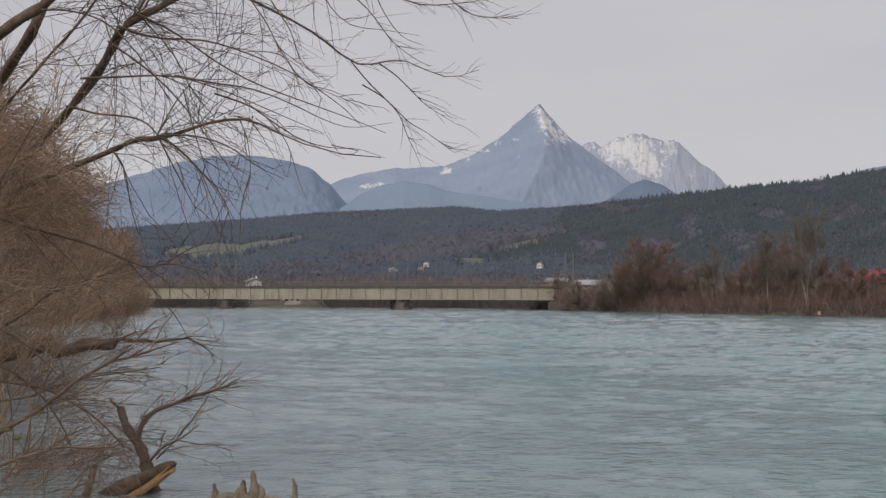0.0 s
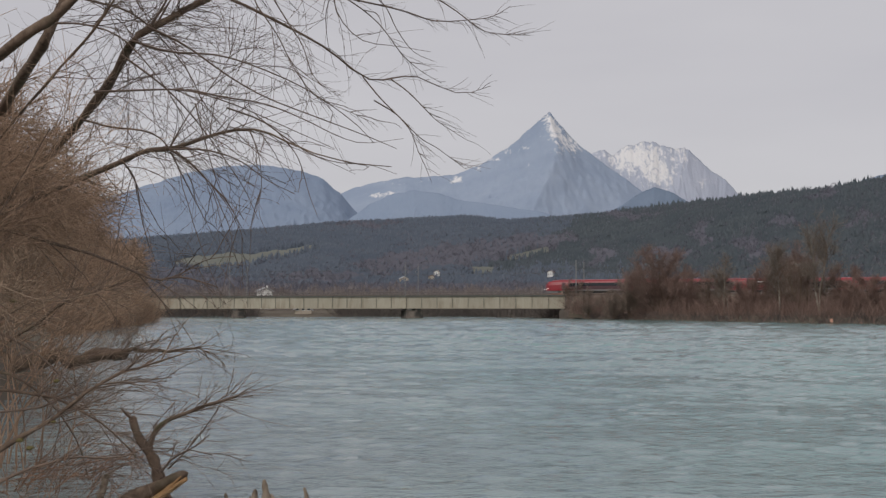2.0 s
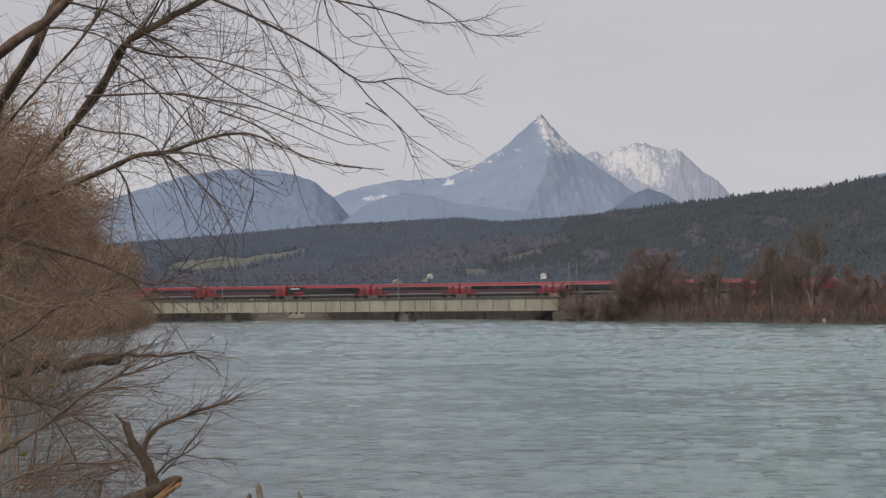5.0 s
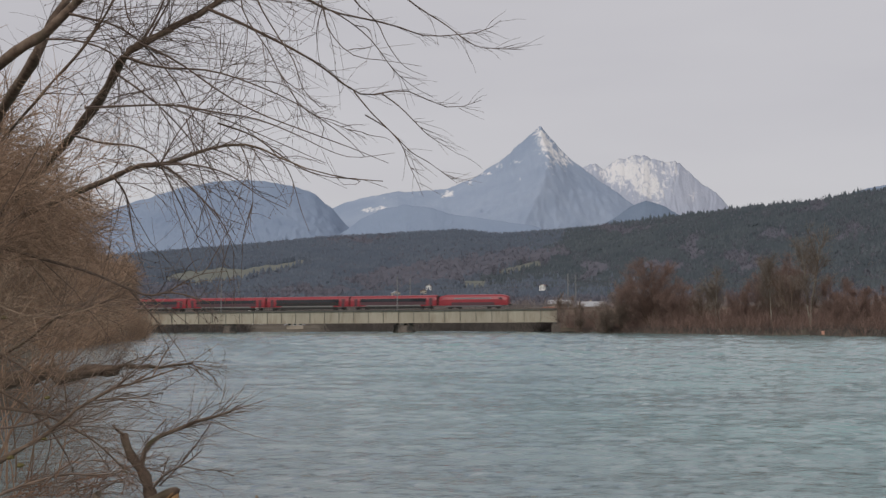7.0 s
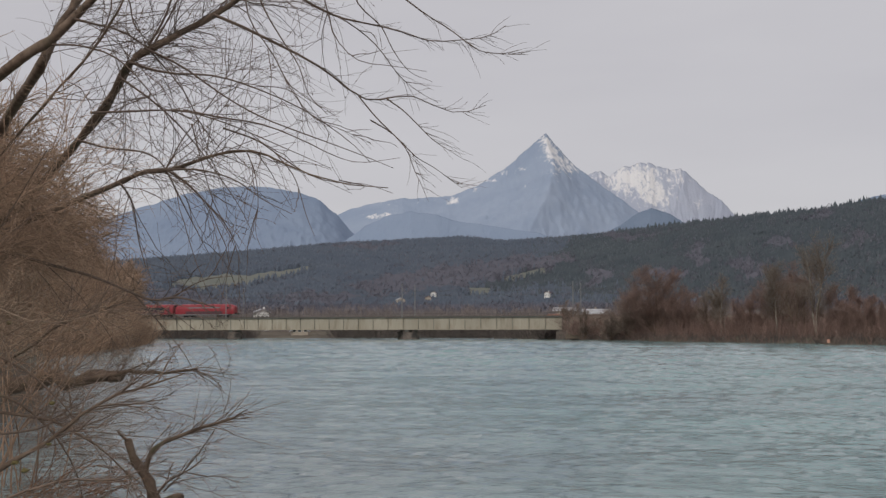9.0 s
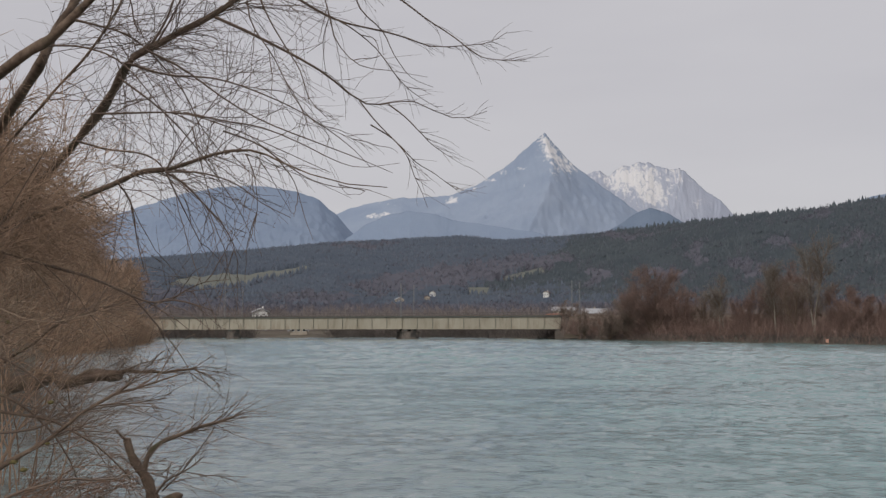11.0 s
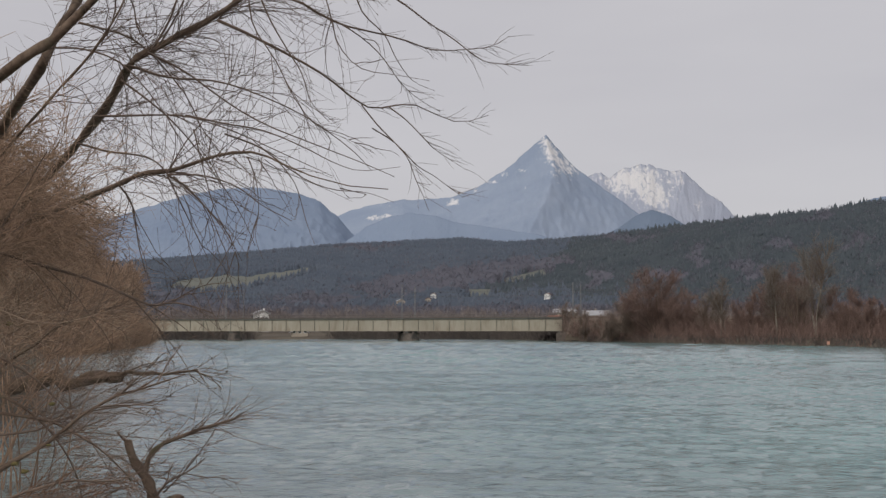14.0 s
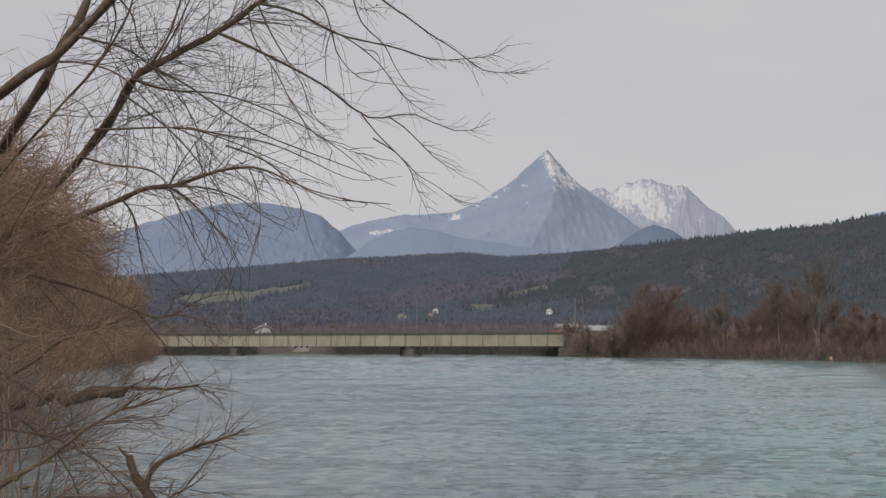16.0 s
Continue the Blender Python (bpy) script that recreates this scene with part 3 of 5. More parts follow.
def conifers(x, y, h):
    """Slim spruces of jagged tiers, joined."""
    m, tiers, sides = len(x), 3, 5
    base = np.stack([x, y, ground_z(x, y) - 0.2 * h], -1)
    vs, fs, k = [], [], 0
    for t in range(tiers):
        z0, z1 = h * (0.0 + 0.3 * t), h * (0.62 + 0.19 * t)
        rad = h * (0.25 - 0.06 * t) * rng.uniform(0.8, 1.2, m)
        ang = np.arange(sides) * 2 * np.pi / sides + rng.uniform(0, 6, (m, 1))
        rr = rad[:, None] * rng.uniform(0.7, 1.2, (m, sides))
        ring = np.stack([rr * np.cos(ang), rr * np.sin(ang), np.broadcast_to(z0[:, None], ang.shape) + rng.normal(size=(m, sides)) * 0.04 * h[:, None]], -1)
        tip = np.stack([rng.normal(size=m) * 0.15, rng.normal(size=m) * 0.15, z1], -1)[:, None]
        v = np.concatenate([ring, tip], 1) + base[:, None]
        i = k + np.arange(m)[:, None] * (sides + 1)
        s = np.arange(sides)
        fs.append(np.stack([i + s, i + (s + 1) % sides, np.broadcast_to(i + sides, (m, sides))], -1).reshape(-1, 3))
        vs.append(v.reshape(-1, 3))
        k += m * (sides + 1)
    return np.vstack(vs), np.vstack(fs)


def bare_clumps(x, y, h, wide, n, width):
    """Far leafless trees: many thin upright slivers in a rounded crown, joined."""
    m = len(x)
    base = np.stack([x, y, ground_z(x, y) - 0.3], -1)[:, None]
    u = rng.random((m, n))
    ang = rng.uniform(0, 2 * np.pi, (m, n))
    rad = np.sqrt(rng.random((m, n))) * (h * wide)[:, None] * np.sin(np.pi * np.clip(0.12 + 0.88 * u, 0, 1)) ** 0.6
    top = np.stack([rad * np.cos(ang), rad * np.sin(ang), h[:, None] * (0.12 + 0.88 * u) * (1 - 0.25 * (rad / (h * wide)[:, None]) ** 2)], -1)
    ln = h[:, None] * rng.uniform(0.12, 0.3, (m, n))
    down = top * (1, 1, 0) * -0.3 * rng.random((m, n, 1)) + rng.normal(size=(m, n, 3)) * 0.45 * ln[..., None]
    down[..., 2] = -ln
    side = np.stack([np.cos(ang + 1.6), np.sin(ang + 1.6), np.zeros_like(ang)], -1) * (width * rng.uniform(0.5, 1.5, (m, n)))[..., None]
    a, b, c = top + base, top + down + side + base, top + down - side + base
    v = np.stack([a, b, c], 2).reshape(-1, 3)
    return v, np.arange(len(v)).reshape(-1, 3)


def near_fields(cx, cy, fields):
    """How far chart marks lie inside a set of ragged patches (x, y, half width, half height)."""
    wx = cx + 9 * np.sin(cy * 0.21 + cx * 0.03) + 6 * np.sin(cx * 0.11 + 2)
    wy = cy + 3.5 * np.sin(cx * 0.083) + 2.5 * np.sin(cx * 0.21 + cy * 0.1)
    out = np.zeros_like(np.asarray(cx, float))
    for px, py, rx, ry in fields:
        out = np.maximum(out, 1.6 * np.exp(-((wx - px) / rx) ** 2 - ((wy - py) / ry) ** 2))
    return out


BARE_STANDS = ((690, 545, 60, 20), (760, 532, 70, 20), (840, 520, 70, 18), (920, 503, 60, 14), (985, 497, 45, 9), (1060, 530, 26, 16), (1235, 492, 18, 24), (1385, 470, 24, 10), (1520, 468, 28, 16), (1330, 515, 30, 18), (1180, 525, 40, 10),
               (1110, 455, 34, 6), (300, 562, 70, 14), (380, 578, 80, 10), (250, 540, 30, 10), (560, 566, 70, 11), (640, 470, 60, 5), (1460, 420, 20, 8))
WEDGE = ((900, 540, 34, 12), (955, 525, 40, 14), (1010, 520, 40, 20), (1080, 490, 60, 26))


def is_meadow(x, y):
    """The open fields on the hillside."""
    cx, cy = on_chart(x, y, ground_z(x, y))
    wob = 2.5 * np.sin(cx * 0.09) + 1.5 * np.sin(cx * 0.23)
    top = np.interp(cx, [308, 350, 400, 455, 500, 552], [531, 521, 517, 517, 509, 503])
    low = np.interp(cx, [308, 350, 400, 455, 500, 552], [541, 544, 542, 533, 520, 510])
    main = (cx > 308) & (cx < 552) & (cy > top + 0.6 * wob) & (cy < low + wob)
    strip = (cx > 898) & (cx < 968) & (np.abs(cy - 526 + (cx - 900) * 0.24) < 5)
    patch = (np.abs(cx - 852) < 20) & (np.abs(cy - 548) < 7)
    return main | strip | patch


def stand(x, y, mixed=True):
    """Which wood grows there: 0 far spruce with haze in its colour, 1 dark spruce of the nearer hill, 2 leafless; the
    woods mix at their edges.
    """
    cx, cy = on_chart(x, y, ground_z(x, y))
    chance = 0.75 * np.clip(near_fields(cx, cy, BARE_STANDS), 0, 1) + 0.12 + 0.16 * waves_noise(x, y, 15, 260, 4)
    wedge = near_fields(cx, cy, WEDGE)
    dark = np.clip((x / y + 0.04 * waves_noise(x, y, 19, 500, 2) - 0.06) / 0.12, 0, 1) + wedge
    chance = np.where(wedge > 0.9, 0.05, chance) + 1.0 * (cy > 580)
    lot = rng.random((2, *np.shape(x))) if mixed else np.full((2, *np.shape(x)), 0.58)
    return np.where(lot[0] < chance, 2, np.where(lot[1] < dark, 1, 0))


a, x, y, f = crowd(46000, -0.46, 0.46, 0.08, 1.04)
kinds = stand(x, y)
keep = ~is_meadow(x, y)
h = rng.uniform(10, 15, len(x)) * rng.uniform(0.75, 1.25, len(x)) * np.where(f > 0.93, 1.05 + 0.4 * (a > 0.15) * rng.uniform(0.4, 1.3, len(x)), 1)
for name, k, mat, label in (("conifer_forest", 0, CONIFER, "spruce forest covering the far hillside, haze in its colour"),
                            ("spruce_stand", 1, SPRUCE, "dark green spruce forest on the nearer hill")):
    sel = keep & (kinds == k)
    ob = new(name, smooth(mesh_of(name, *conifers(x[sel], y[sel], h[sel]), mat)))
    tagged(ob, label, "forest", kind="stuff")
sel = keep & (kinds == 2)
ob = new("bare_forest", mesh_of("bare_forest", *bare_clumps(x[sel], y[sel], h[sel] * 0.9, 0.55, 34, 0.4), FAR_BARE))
tagged(ob, "purplish leafless broadleaf wood on the hillside", "forest", kind="stuff")

# a sheet added near crown height to cover the dark gaps between the trees
ua, uq = np.meshgrid(np.linspace(-0.5, 0.5, 420), np.linspace(0.1, 1.02, 150), indexing="ij")
ur = ridge(ua)[0] * (0.34 + 0.66 * uq)
uy = ur / np.hypot(1, ua)
ux = ua * uy
ui = np.arange(ua.size).reshape(ua.shape)
uf = np.stack([ui[:-1, :-1], ui[1:, :-1], ui[1:, 1:], ui[:-1, 1:]], -1)
open_land = is_meadow(ux, uy)
margin = np.zeros(ua.shape, bool)
for di in range(-3, 4):
    for dj in range(-4, 2):
        margin |= np.roll(np.roll(open_land, di, 0), dj, 1)
rise = np.clip((uq - 0.1) / 0.06, 0, 1)
uz = ground_z(ux, uy) + np.where(margin, 0.9, 7.2) * np.maximum(rise, 0.1) + rng.normal(size=ux.shape) * np.where(margin, 0.05, 0.7) * rise + np.where(margin, 0, 1.0) * waves_noise(ux, uy, 29, 24, 2)
shut = ~(open_land[:-1, :-1] | open_land[1:, 1:])
under = smooth(mesh_of("gap_sheet", np.stack([ux, uy, uz], -1).reshape(-1, 3), uf[shut].reshape(-1, 4), [DIM_CONIFER, DIM_SPRUCE, DIM_BARE]))
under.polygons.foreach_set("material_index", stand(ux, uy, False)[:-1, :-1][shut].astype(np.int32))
tagged(new("gap_sheet", under), "sheet of dimmed forest tones added to fill the dark gaps between trees", "forest", kind="stuff")

# the sloping meadow between the woods
ma, mq = np.meshgrid(np.linspace(-0.26, 0.11, 560), np.linspace(0.16, 0.75, 200), indexing="ij")
mr = ridge(ma)[0] * (0.34 + 0.66 * mq)
my = mr / np.hypot(1, ma)
mi = np.arange(ma.size).reshape(ma.shape)
mf = np.stack([mi[:-1, :-1], mi[1:, :-1], mi[1:, 1:], mi[:-1, 1:]], -1)[is_meadow(ma * my, my)[:-1, :-1]]
ob = new("meadow", smooth(mesh_of("meadow", np.stack([ma * my, my, ground_z(ma * my, my) + 1.6], -1).reshape(-1, 3), mf, MEADOW)))
tagged(ob, "pale green sloping meadow between the woods", "meadow", kind="structure")

# scrub on the flat beyond the river
n = 4200
y = rng.uniform(392, 950, n)
x = y * rng.uniform(-0.42, 0.45, n)
ob = new("valley_scrub", mesh_of("valley_scrub", *bare_clumps(x, y, rng.uniform(5, 12, n), 0.62, 110, 0.075), FAR_BROWN))
tagged(ob, "brown leafless scrub on the flat beyond the river", "scrub", kind="stuff")

# ---- railway ----
TRACK = pose(0, 303, 0, 0, 0, -math.degrees(math.atan(0.33)))
RAIL_Z = 6.35


def on_track(s, side=0.0, z=0.0):
    return TRACK @ Matrix.Translation((s, side, z))


def embankment(s0, s1, name):
    n = int(abs(s1 - s0) / 6)
    prof = [(-13, 0.2), (-5.6, 5.6), (-4.6, 5.9), (4.6, 5.9), (5.6, 5.6), (13, 0.2)]
    v = [[s, py, pz + (0.25 * math.sin(s * 0.37 + k) if k in (0, 1, 4, 5) else 0)] for s in np.linspace(s0, s1, n) for k, (py, pz) in enumerate(prof)]
    i = np.arange(n * 6).reshape(n, 6)
    q = np.stack([i[:-1, :-1], i[:-1, 1:], i[1:, 1:], i[1:, :-1]], -1).reshape(-1, 4)[:, ::-1]
    ob = new(name, mesh_of(name, v, q, GROUND))
    ob.matrix_basis = TRACK
    return tagged(ob, "grassy railway embankment leading to the bridge", "embankment", kind="structure")


embankment(37, 420, "embankment_1")
embankment(-420, -124, "embankment_2")


def track_bed(s0, s1):
    bed = thing("railway_track", "ballasted double railway track", "railway track", TRACK, kind="structure")
    part("ballast", prism([(-3.9, 5.75), (3.9, 5.75), (3.6, 6.12), (-3.6, 6.12)], s0, s1), BALLAST, bed)
    for c in (-2.1, 2.1):
        for o in (-0.75, 0.75):
            part("rail", box(s0, s1, c + o - 0.035, c + o + 0.035, 6.12, 6.3), RAIL_STEEL, bed)


track_bed(-420, 420)


def bridge():
    """Plate-girder railway bridge on masonry piers."""
    br = thing("railway_bridge", "beige steel plate-girder railway bridge on masonry piers", "bridge", TRACK)
    s1, pitch, count = 34.3, 4.38, 36
    s0 = s1 - pitch * count
    for side, y in ((-1, -4.0), (1, 4.0)):
        for k in range(count):
            a = s0 + k * pitch
            bm = box(a + 0.01, a + pitch - 0.01, y - 0.03, y + 0.03, 2.75, 5.85)
            add_box(bm, a + 0.3, a + pitch - 0.3, y + side * 0.03 - 0.012, y + side * 0.03 + 0.012, 4.25, 4.31)
            part("panel", bm, GIRDER, br)
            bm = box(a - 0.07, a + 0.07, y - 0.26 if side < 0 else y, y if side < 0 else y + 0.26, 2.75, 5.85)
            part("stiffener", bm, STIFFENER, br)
        part("top_flange", box(s0, s1, y - 0.4, y + 0.4, 5.85, 6.2), GIRDER_DARK, br, "dark top flange")
        part("bottom_flange", box(s0, s1, y - 0.35, y + 0.35, 2.62, 2.75), GIRDER, br)
        bm = box(s0, s1, y + side * 0.35 - 0.02, y + side * 0.35 + 0.02, 6.98, 7.04)
        add_box(bm, s0, s1, y + side * 0.35 - 0.015, y + side * 0.35 + 0.015, 6.5, 6.54)
        for k in range(count * 2):
            s = s0 + k * pitch / 2
            add_box(bm, s - 0.025, s + 0.025, y + side * 0.35 - 0.025, y + side * 0.35 + 0.025, 5.97, 7.0)
        part("handrail", bm, GIRDER_DARK, br)
    part("deck", box(s0, s1, -3.95, 3.95, 5.35, 5.74), GIRDER_DARK, br)
    for k in range(0, count, 2):
        a = s0 + k * pitch + pitch / 2
        part("cross_beam", box(a - 0.15, a + 0.15, -3.95, 3.95, 4.7, 5.35), GIRDER_DARK, br)
    return br


bridge()


def pier(s, length):
    """Masonry pier with pointed cutwaters, a cap course and two bearings."""
    p = thing("bridge_pier", "stained masonry bridge pier standing in the river", "bridge pier", on_track(s) @ pose(0, 0, 0, 0, 0, 30), group="piers of the bridge")
    half = length / 2
    bm = bmesh.new()
    for z0, z1, g in ((-1.6, 0.25, 0.25), (0.25, 1.75, 0.0)):
        ring = [(-half - g, -4.4), (0, -5.0 - g), (half + g, -4.4), (half + g, 4.4), (0, 5.0 + g), (-half - g, 4.4)]
        lo = [bm.verts.new((x, y, z0)) for x, y in ring]
        hi = [bm.verts.new((x * 0.97, y * 0.99, z1)) for x, y in ring]
        bm.faces.new(lo[::-1])
        bm.faces.new(hi)
        for i in range(6):
            bm.faces.new((lo[i], lo[(i + 1) % 6], hi[(i + 1) % 6], hi[i]))
    part("shaft", bm, MASONRY, p)
    for k in range(4):
        for i, w in enumerate(np.linspace(-half, half, 5)[:-1]):
            o = (half / 4 if k % 2 else 0)
            if w + o + half / 2 - 0.05 <= half:
                part("stone", box(w + o + 0.03, w + o + half / 2 - 0.03, -4.50, -4.25, 0.3 + k * 0.36, 0.3 + k * 0.36 + 0.32, 0.03), MASONRY, p)
    part("cap", box(-half - 0.15, half + 0.15, -4.7, 4.7, 1.75, 2.05, 0.05), MASONRY, p)
    for y in (-4.0, 4.0):
        for o in (-0.28, 0.28):
            part("bearing", box(o * half * 2 - 0.4, o * half * 2 + 0.4, y - 0.4, y + 0.4, 2.05, 2.62, 0.04), GIRDER_DARK, p)


pier(-9.4, 4.4)
pier(-63.0, 4.0)
pier(-116.0, 4.0)
ab = thing("bridge_abutment", "dark masonry bridge abutment on the bank", "bridge abutment", on_track(0))
part("wall", box(33.2, 42, -6.0, 6.0, -1.0, 2.1, 0.05), MASONRY, ab)
part("back_wall", box(34.6, 42, -5.2, 5.2, 2.1, 5.7, 0.05), MASONRY, ab)
for y in (-4.0, 4.0):
    part("bearing", box(33.35, 34.2, y - 0.4, y + 0.4, 2.1, 2.62, 0.04), GIRDER_DARK, ab)


def mast(s, y):
    m = thing("catenary_mast", "grey steel catenary mast beside the track", "catenary mast", on_track(s, y, 5.9), group="catenary masts")
    side = -1 if y > 0 else 1
    bm = bmesh.new()
    for o in (-0.14, 0.14):
        rod(bm, (o, 0, 0), (o * 0.7, 0, 9.2), 0.055, 6)
    for k in range(9):
        rod(bm, (-0.13, 0, 0.4 + k), (0.12, 0, 1.3 + k * 0.95), 0.025, 4)
    part("pole", bm, STEEL, m)
    part("cantilever", rod(rod(bmesh.new(), (0, 0, 7.6), (0, side * 2.6, 7.0), 0.04, 6), (0, 0, 6.0), (0, side * 2.6, 6.9), 0.035, 6), STEEL, m)
    part("insulator", rod(bmesh.new(), (0, side * 0.3, 7.53), (0, side * 0.7, 7.44), 0.09, 8), MASONRY, m, "brown insulator")


for s in (-188, -123, -63.0, -9.4, 37.5, 98, 158):
    mast(s, 5.2)
    mast(s, -5.2)
for y in (-2.1, 2.1):
    wires = thing("contact_wire", "thin overhead contact wire above the track", "overhead wire", TRACK)
    part("contact_line", rod(bmesh.new(), (-300, y, 12.0), (300, y, 12.0), 0.014, 4), GIRDER_DARK, wires)
    part("carrier_line", rod(bmesh.new(), (-300, y, 13.2), (300, y, 13.2), 0.014, 4), GIRDER_DARK, wires)

# ---- train ----
COACH_OUT = [(-1.40, 0.95), (-1.42, 1.6), (-1.40, 2.5), (-1.22, 3.3), (-0.8, 3.72), (0, 3.85), (0.8, 3.72), (1.22, 3.3), (1.40, 2.5), (1.42, 1.6), (1.40, 0.95)]


def bogie(name, parent, x):
    bm = box(x - 1.6, x + 1.6, -1.15, 1.15, 0.45, 0.75, 0.05)
    for w in (-1.25, 1.25):
        for y in (-0.78, 0.78):
            rod(bm, (x + w, y - 0.08, 0.46), (x + w, y + 0.08, 0.46), 0.46, 14)
    part(name, bm, TRAIN_BLACK, parent)


def dress_coach(c, x0, x1, dark):
    for y in (-1, 1):
        ys = sorted((y * 1.395, y * 1.435))
        part("window_band", box(x0 + 2.9, x1 - 2.9, *ys, 2.08, 2.98), TRAIN_GLASS, c, "dark tinted window band")
        part("lower_stripe", box(x0 + 2.9, x1 - 2.9, *ys, 1.24, 2.05), TRAIN_DARK_RED if not dark else TRAIN_BLACK, c, "dark red lower stripe")
        part("skirt", box(x0 + 4.6, x1 - 4.6, *sorted((y * 1.36, y * 1.43)), 0.92, 1.22), TRAIN_SKIRT, c, "pale grey skirt panel")
        for d in (x0 + 1.2, x1 - 2.1):
            part("door", box(d, d + 0.9, *sorted((y * 1.395, y * 1.44)), 1.0, 3.05, 0.02), TRAIN_DARK_RED, c, "dark red door")
    part("underframe", box(x0 + 4.7, x1 - 4.7, -1.3, 1.3, 0.3, 0.95), TRAIN_BLACK, c)
    part("gangway", box(x1, x1 + 0.5, -0.9, 0.9, 1.0, 3.5, 0.05), TRAIN_BLACK, c, "black bellows gangway")
    for b in (x0 + 3.2, x1 - 3.2):
        bogie("bogie", c, b)


def rounded_end(outline, x_end, x_body, shrink, lift, steps=5):
    """A nose that narrows towards x_end: rings of the outline, drawn in and down."""
    rings = []
    for k in range(steps + 1):
        t = k / steps
        x = x_body + (x_end - x_body) * math.sin(t * math.pi / 2)
        f = 1 - (1 - shrink) * t ** 2.2
        g = 1 - (1 - lift) * t ** 1.7
        rings.append([(x, y * f, 0.95 + (z - 0.95) * g) for y, z in outline])
    return rings


def lofted(rings):
    bm = bmesh.new()
    rows = [[bm.verts.new(p) for p in ring] for ring in rings]
    for a, b in zip(rows, rows[1:]):
        for i in range(len(a)):
            j = (i + 1) % len(a)
            bm.faces.new((a[i], a[j], b[j], b[i]))
    bm.faces.new(rows[0][::-1])
    bm.faces.new(rows[-1])
    bmesh.ops.recalc_face_normals(bm, faces=bm.faces)
    return bm


def build_train():
    """Control car in front, six coaches and the locomotive at the rear, along +x from the nose."""
    tr = thing("passenger_train", "red express train with dark window bands", "train")
    rings = rounded_end(COACH_OUT, 0.0, 3.6, 0.72, 0.62)[::-1] + [[(25.15, y, z) for y, z in COACH_OUT]]
    car = part("control_car", lofted(rings), TRAIN_RED, tr, "red control car with sloping nose")
    dress_coach(car, 3.0, 25.15, False)
    part("windscreen", box(0.9, 1.9, -0.9, 0.9, 2.55, 3.05, 0.1), TRAIN_GLASS, car, "black windscreen")
    for y in (-0.75, 0.75):
        part("headlight", rod(bmesh.new(), (-0.06, y, 1.5), (0.1, y, 1.5), 0.16, 12), HEADLIGHT, car, "lit white headlight")
    part("nose_skirt", box(0.2, 3.4, -1.15, 1.15, 0.35, 0.95, 0.1), TRAIN_GREY, car, "grey front skirt")
    for k in range(6):
        x = 25.55 * (k + 1) + 0.1
        c = part("coach", prism(COACH_OUT, x, x + 25.05), TRAIN_RED, tr, "red coach")
        dress_coach(c, x, x + 25.05, k in (1, 4))
        if k == 1:
            for y in (-1, 1):
                part("advert_panel", box(x - 0.1, x + 5.6, *sorted((y * 1.40, y * 1.45)), 1.2, 3.3), TRAIN_BLACK, c, "black poster panel")
                part("poster_mark", box(x + 2.2, x + 5.4, *sorted((y * 1.44, y * 1.455)), 1.5, 2.0), TRAIN_RED, c, "red shape on the panel")
                part("poster_bar", box(x + 1.0, x + 3.8, *sorted((y * 1.44, y * 1.455)), 2.75, 3.0), WHITE_WALL, c, "white bar on the panel")
    x0 = 25.55 * 7 + 0.2
    out = [(y * 1.05, z * 1.0) for y, z in COACH_OUT]
    rings = rounded_end(out, x0, x0 + 2.4, 0.8, 0.72)[::-1] + rounded_end(out, x0 + 19.2, x0 + 16.8, 0.8, 0.72)
    loco = part("locomotive", lofted(rings), TRAIN_RED, tr, "red rounded electric locomotive")
    for y in (-1, 1):
        part("side_stripe", box(x0 + 3.6, x0 + 15.6, *sorted((y * 1.46, y * 1.51)), 1.0, 1.75), TRAIN_DARK_RED, loco, "dark red side stripe")
        part("side_grille", box(x0 + 4.4, x0 + 14.8, *sorted((y * 1.36, y * 1.46)), 2.6, 2.95), TRAIN_GREY, loco, "grey ventilation grille")
        part("cab_window", box(x0 + 16.7, x0 + 17.7, *sorted((y * 1.35, y * 1.46)), 2.35, 2.95), TRAIN_GLASS, loco)
        part("skirt", box(x0 + 1.5, x0 + 17.7, *sorted((y * 1.32, y * 1.4)), 0.6, 0.97), TRAIN_GREY, loco)
    part("windscreen", box(x0 + 17.7, x0 + 18.75, -0.95, 0.95, 2.35, 2.95, 0.1), TRAIN_GLASS, loco, "black windscreen")
    part("buffer_beam", box(x0 + 18.6, x0 + 19.3, -1.2, 1.2, 0.55, 1.1, 0.05), TRAIN_SKIRT, loco)
    for y in (-0.85, 0.85):
        part("buffer", rod(bmesh.new(), (x0 + 19.2, y, 1.05), (x0 + 19.75, y, 1.05), 0.2, 12), TRAIN_BLACK, loco)
    part("pantograph", rod(rod(rod(bmesh.new(), (x0 + 14, 0, 4.0), (x0 + 12.4, 0, 4.75), 0.05, 6), (x0 + 12.4, 0, 4.75), (x0 + 13.6, 0, 5.4), 0.04, 6), (x0 + 13.6, -0.8, 5.42), (x0 + 13.6, 0.8, 5.42), 0.04, 6), STEEL, loco)
    for b in (x0 + 4.2, x0 + 15):
        bogie("bogie", loco, b)
    return tr


train = build_train()


# ---- houses across the river ----
def stand_far(x, y, r0=420):
    """Where the ground beyond the river reaches a mark of the chart."""
    p = spot(x, y, 1.0)
    for r in np.arange(r0, 2000, 4.0):
        if ground_z(p[0] * r, r) >= EYE_Z + (p[2] - EYE_Z) * r:
            return p[0] * r, r, float(ground_z(p[0] * r, r))
    return p[0] * 900, 900, float(ground_z(p[0] * 900, 900))


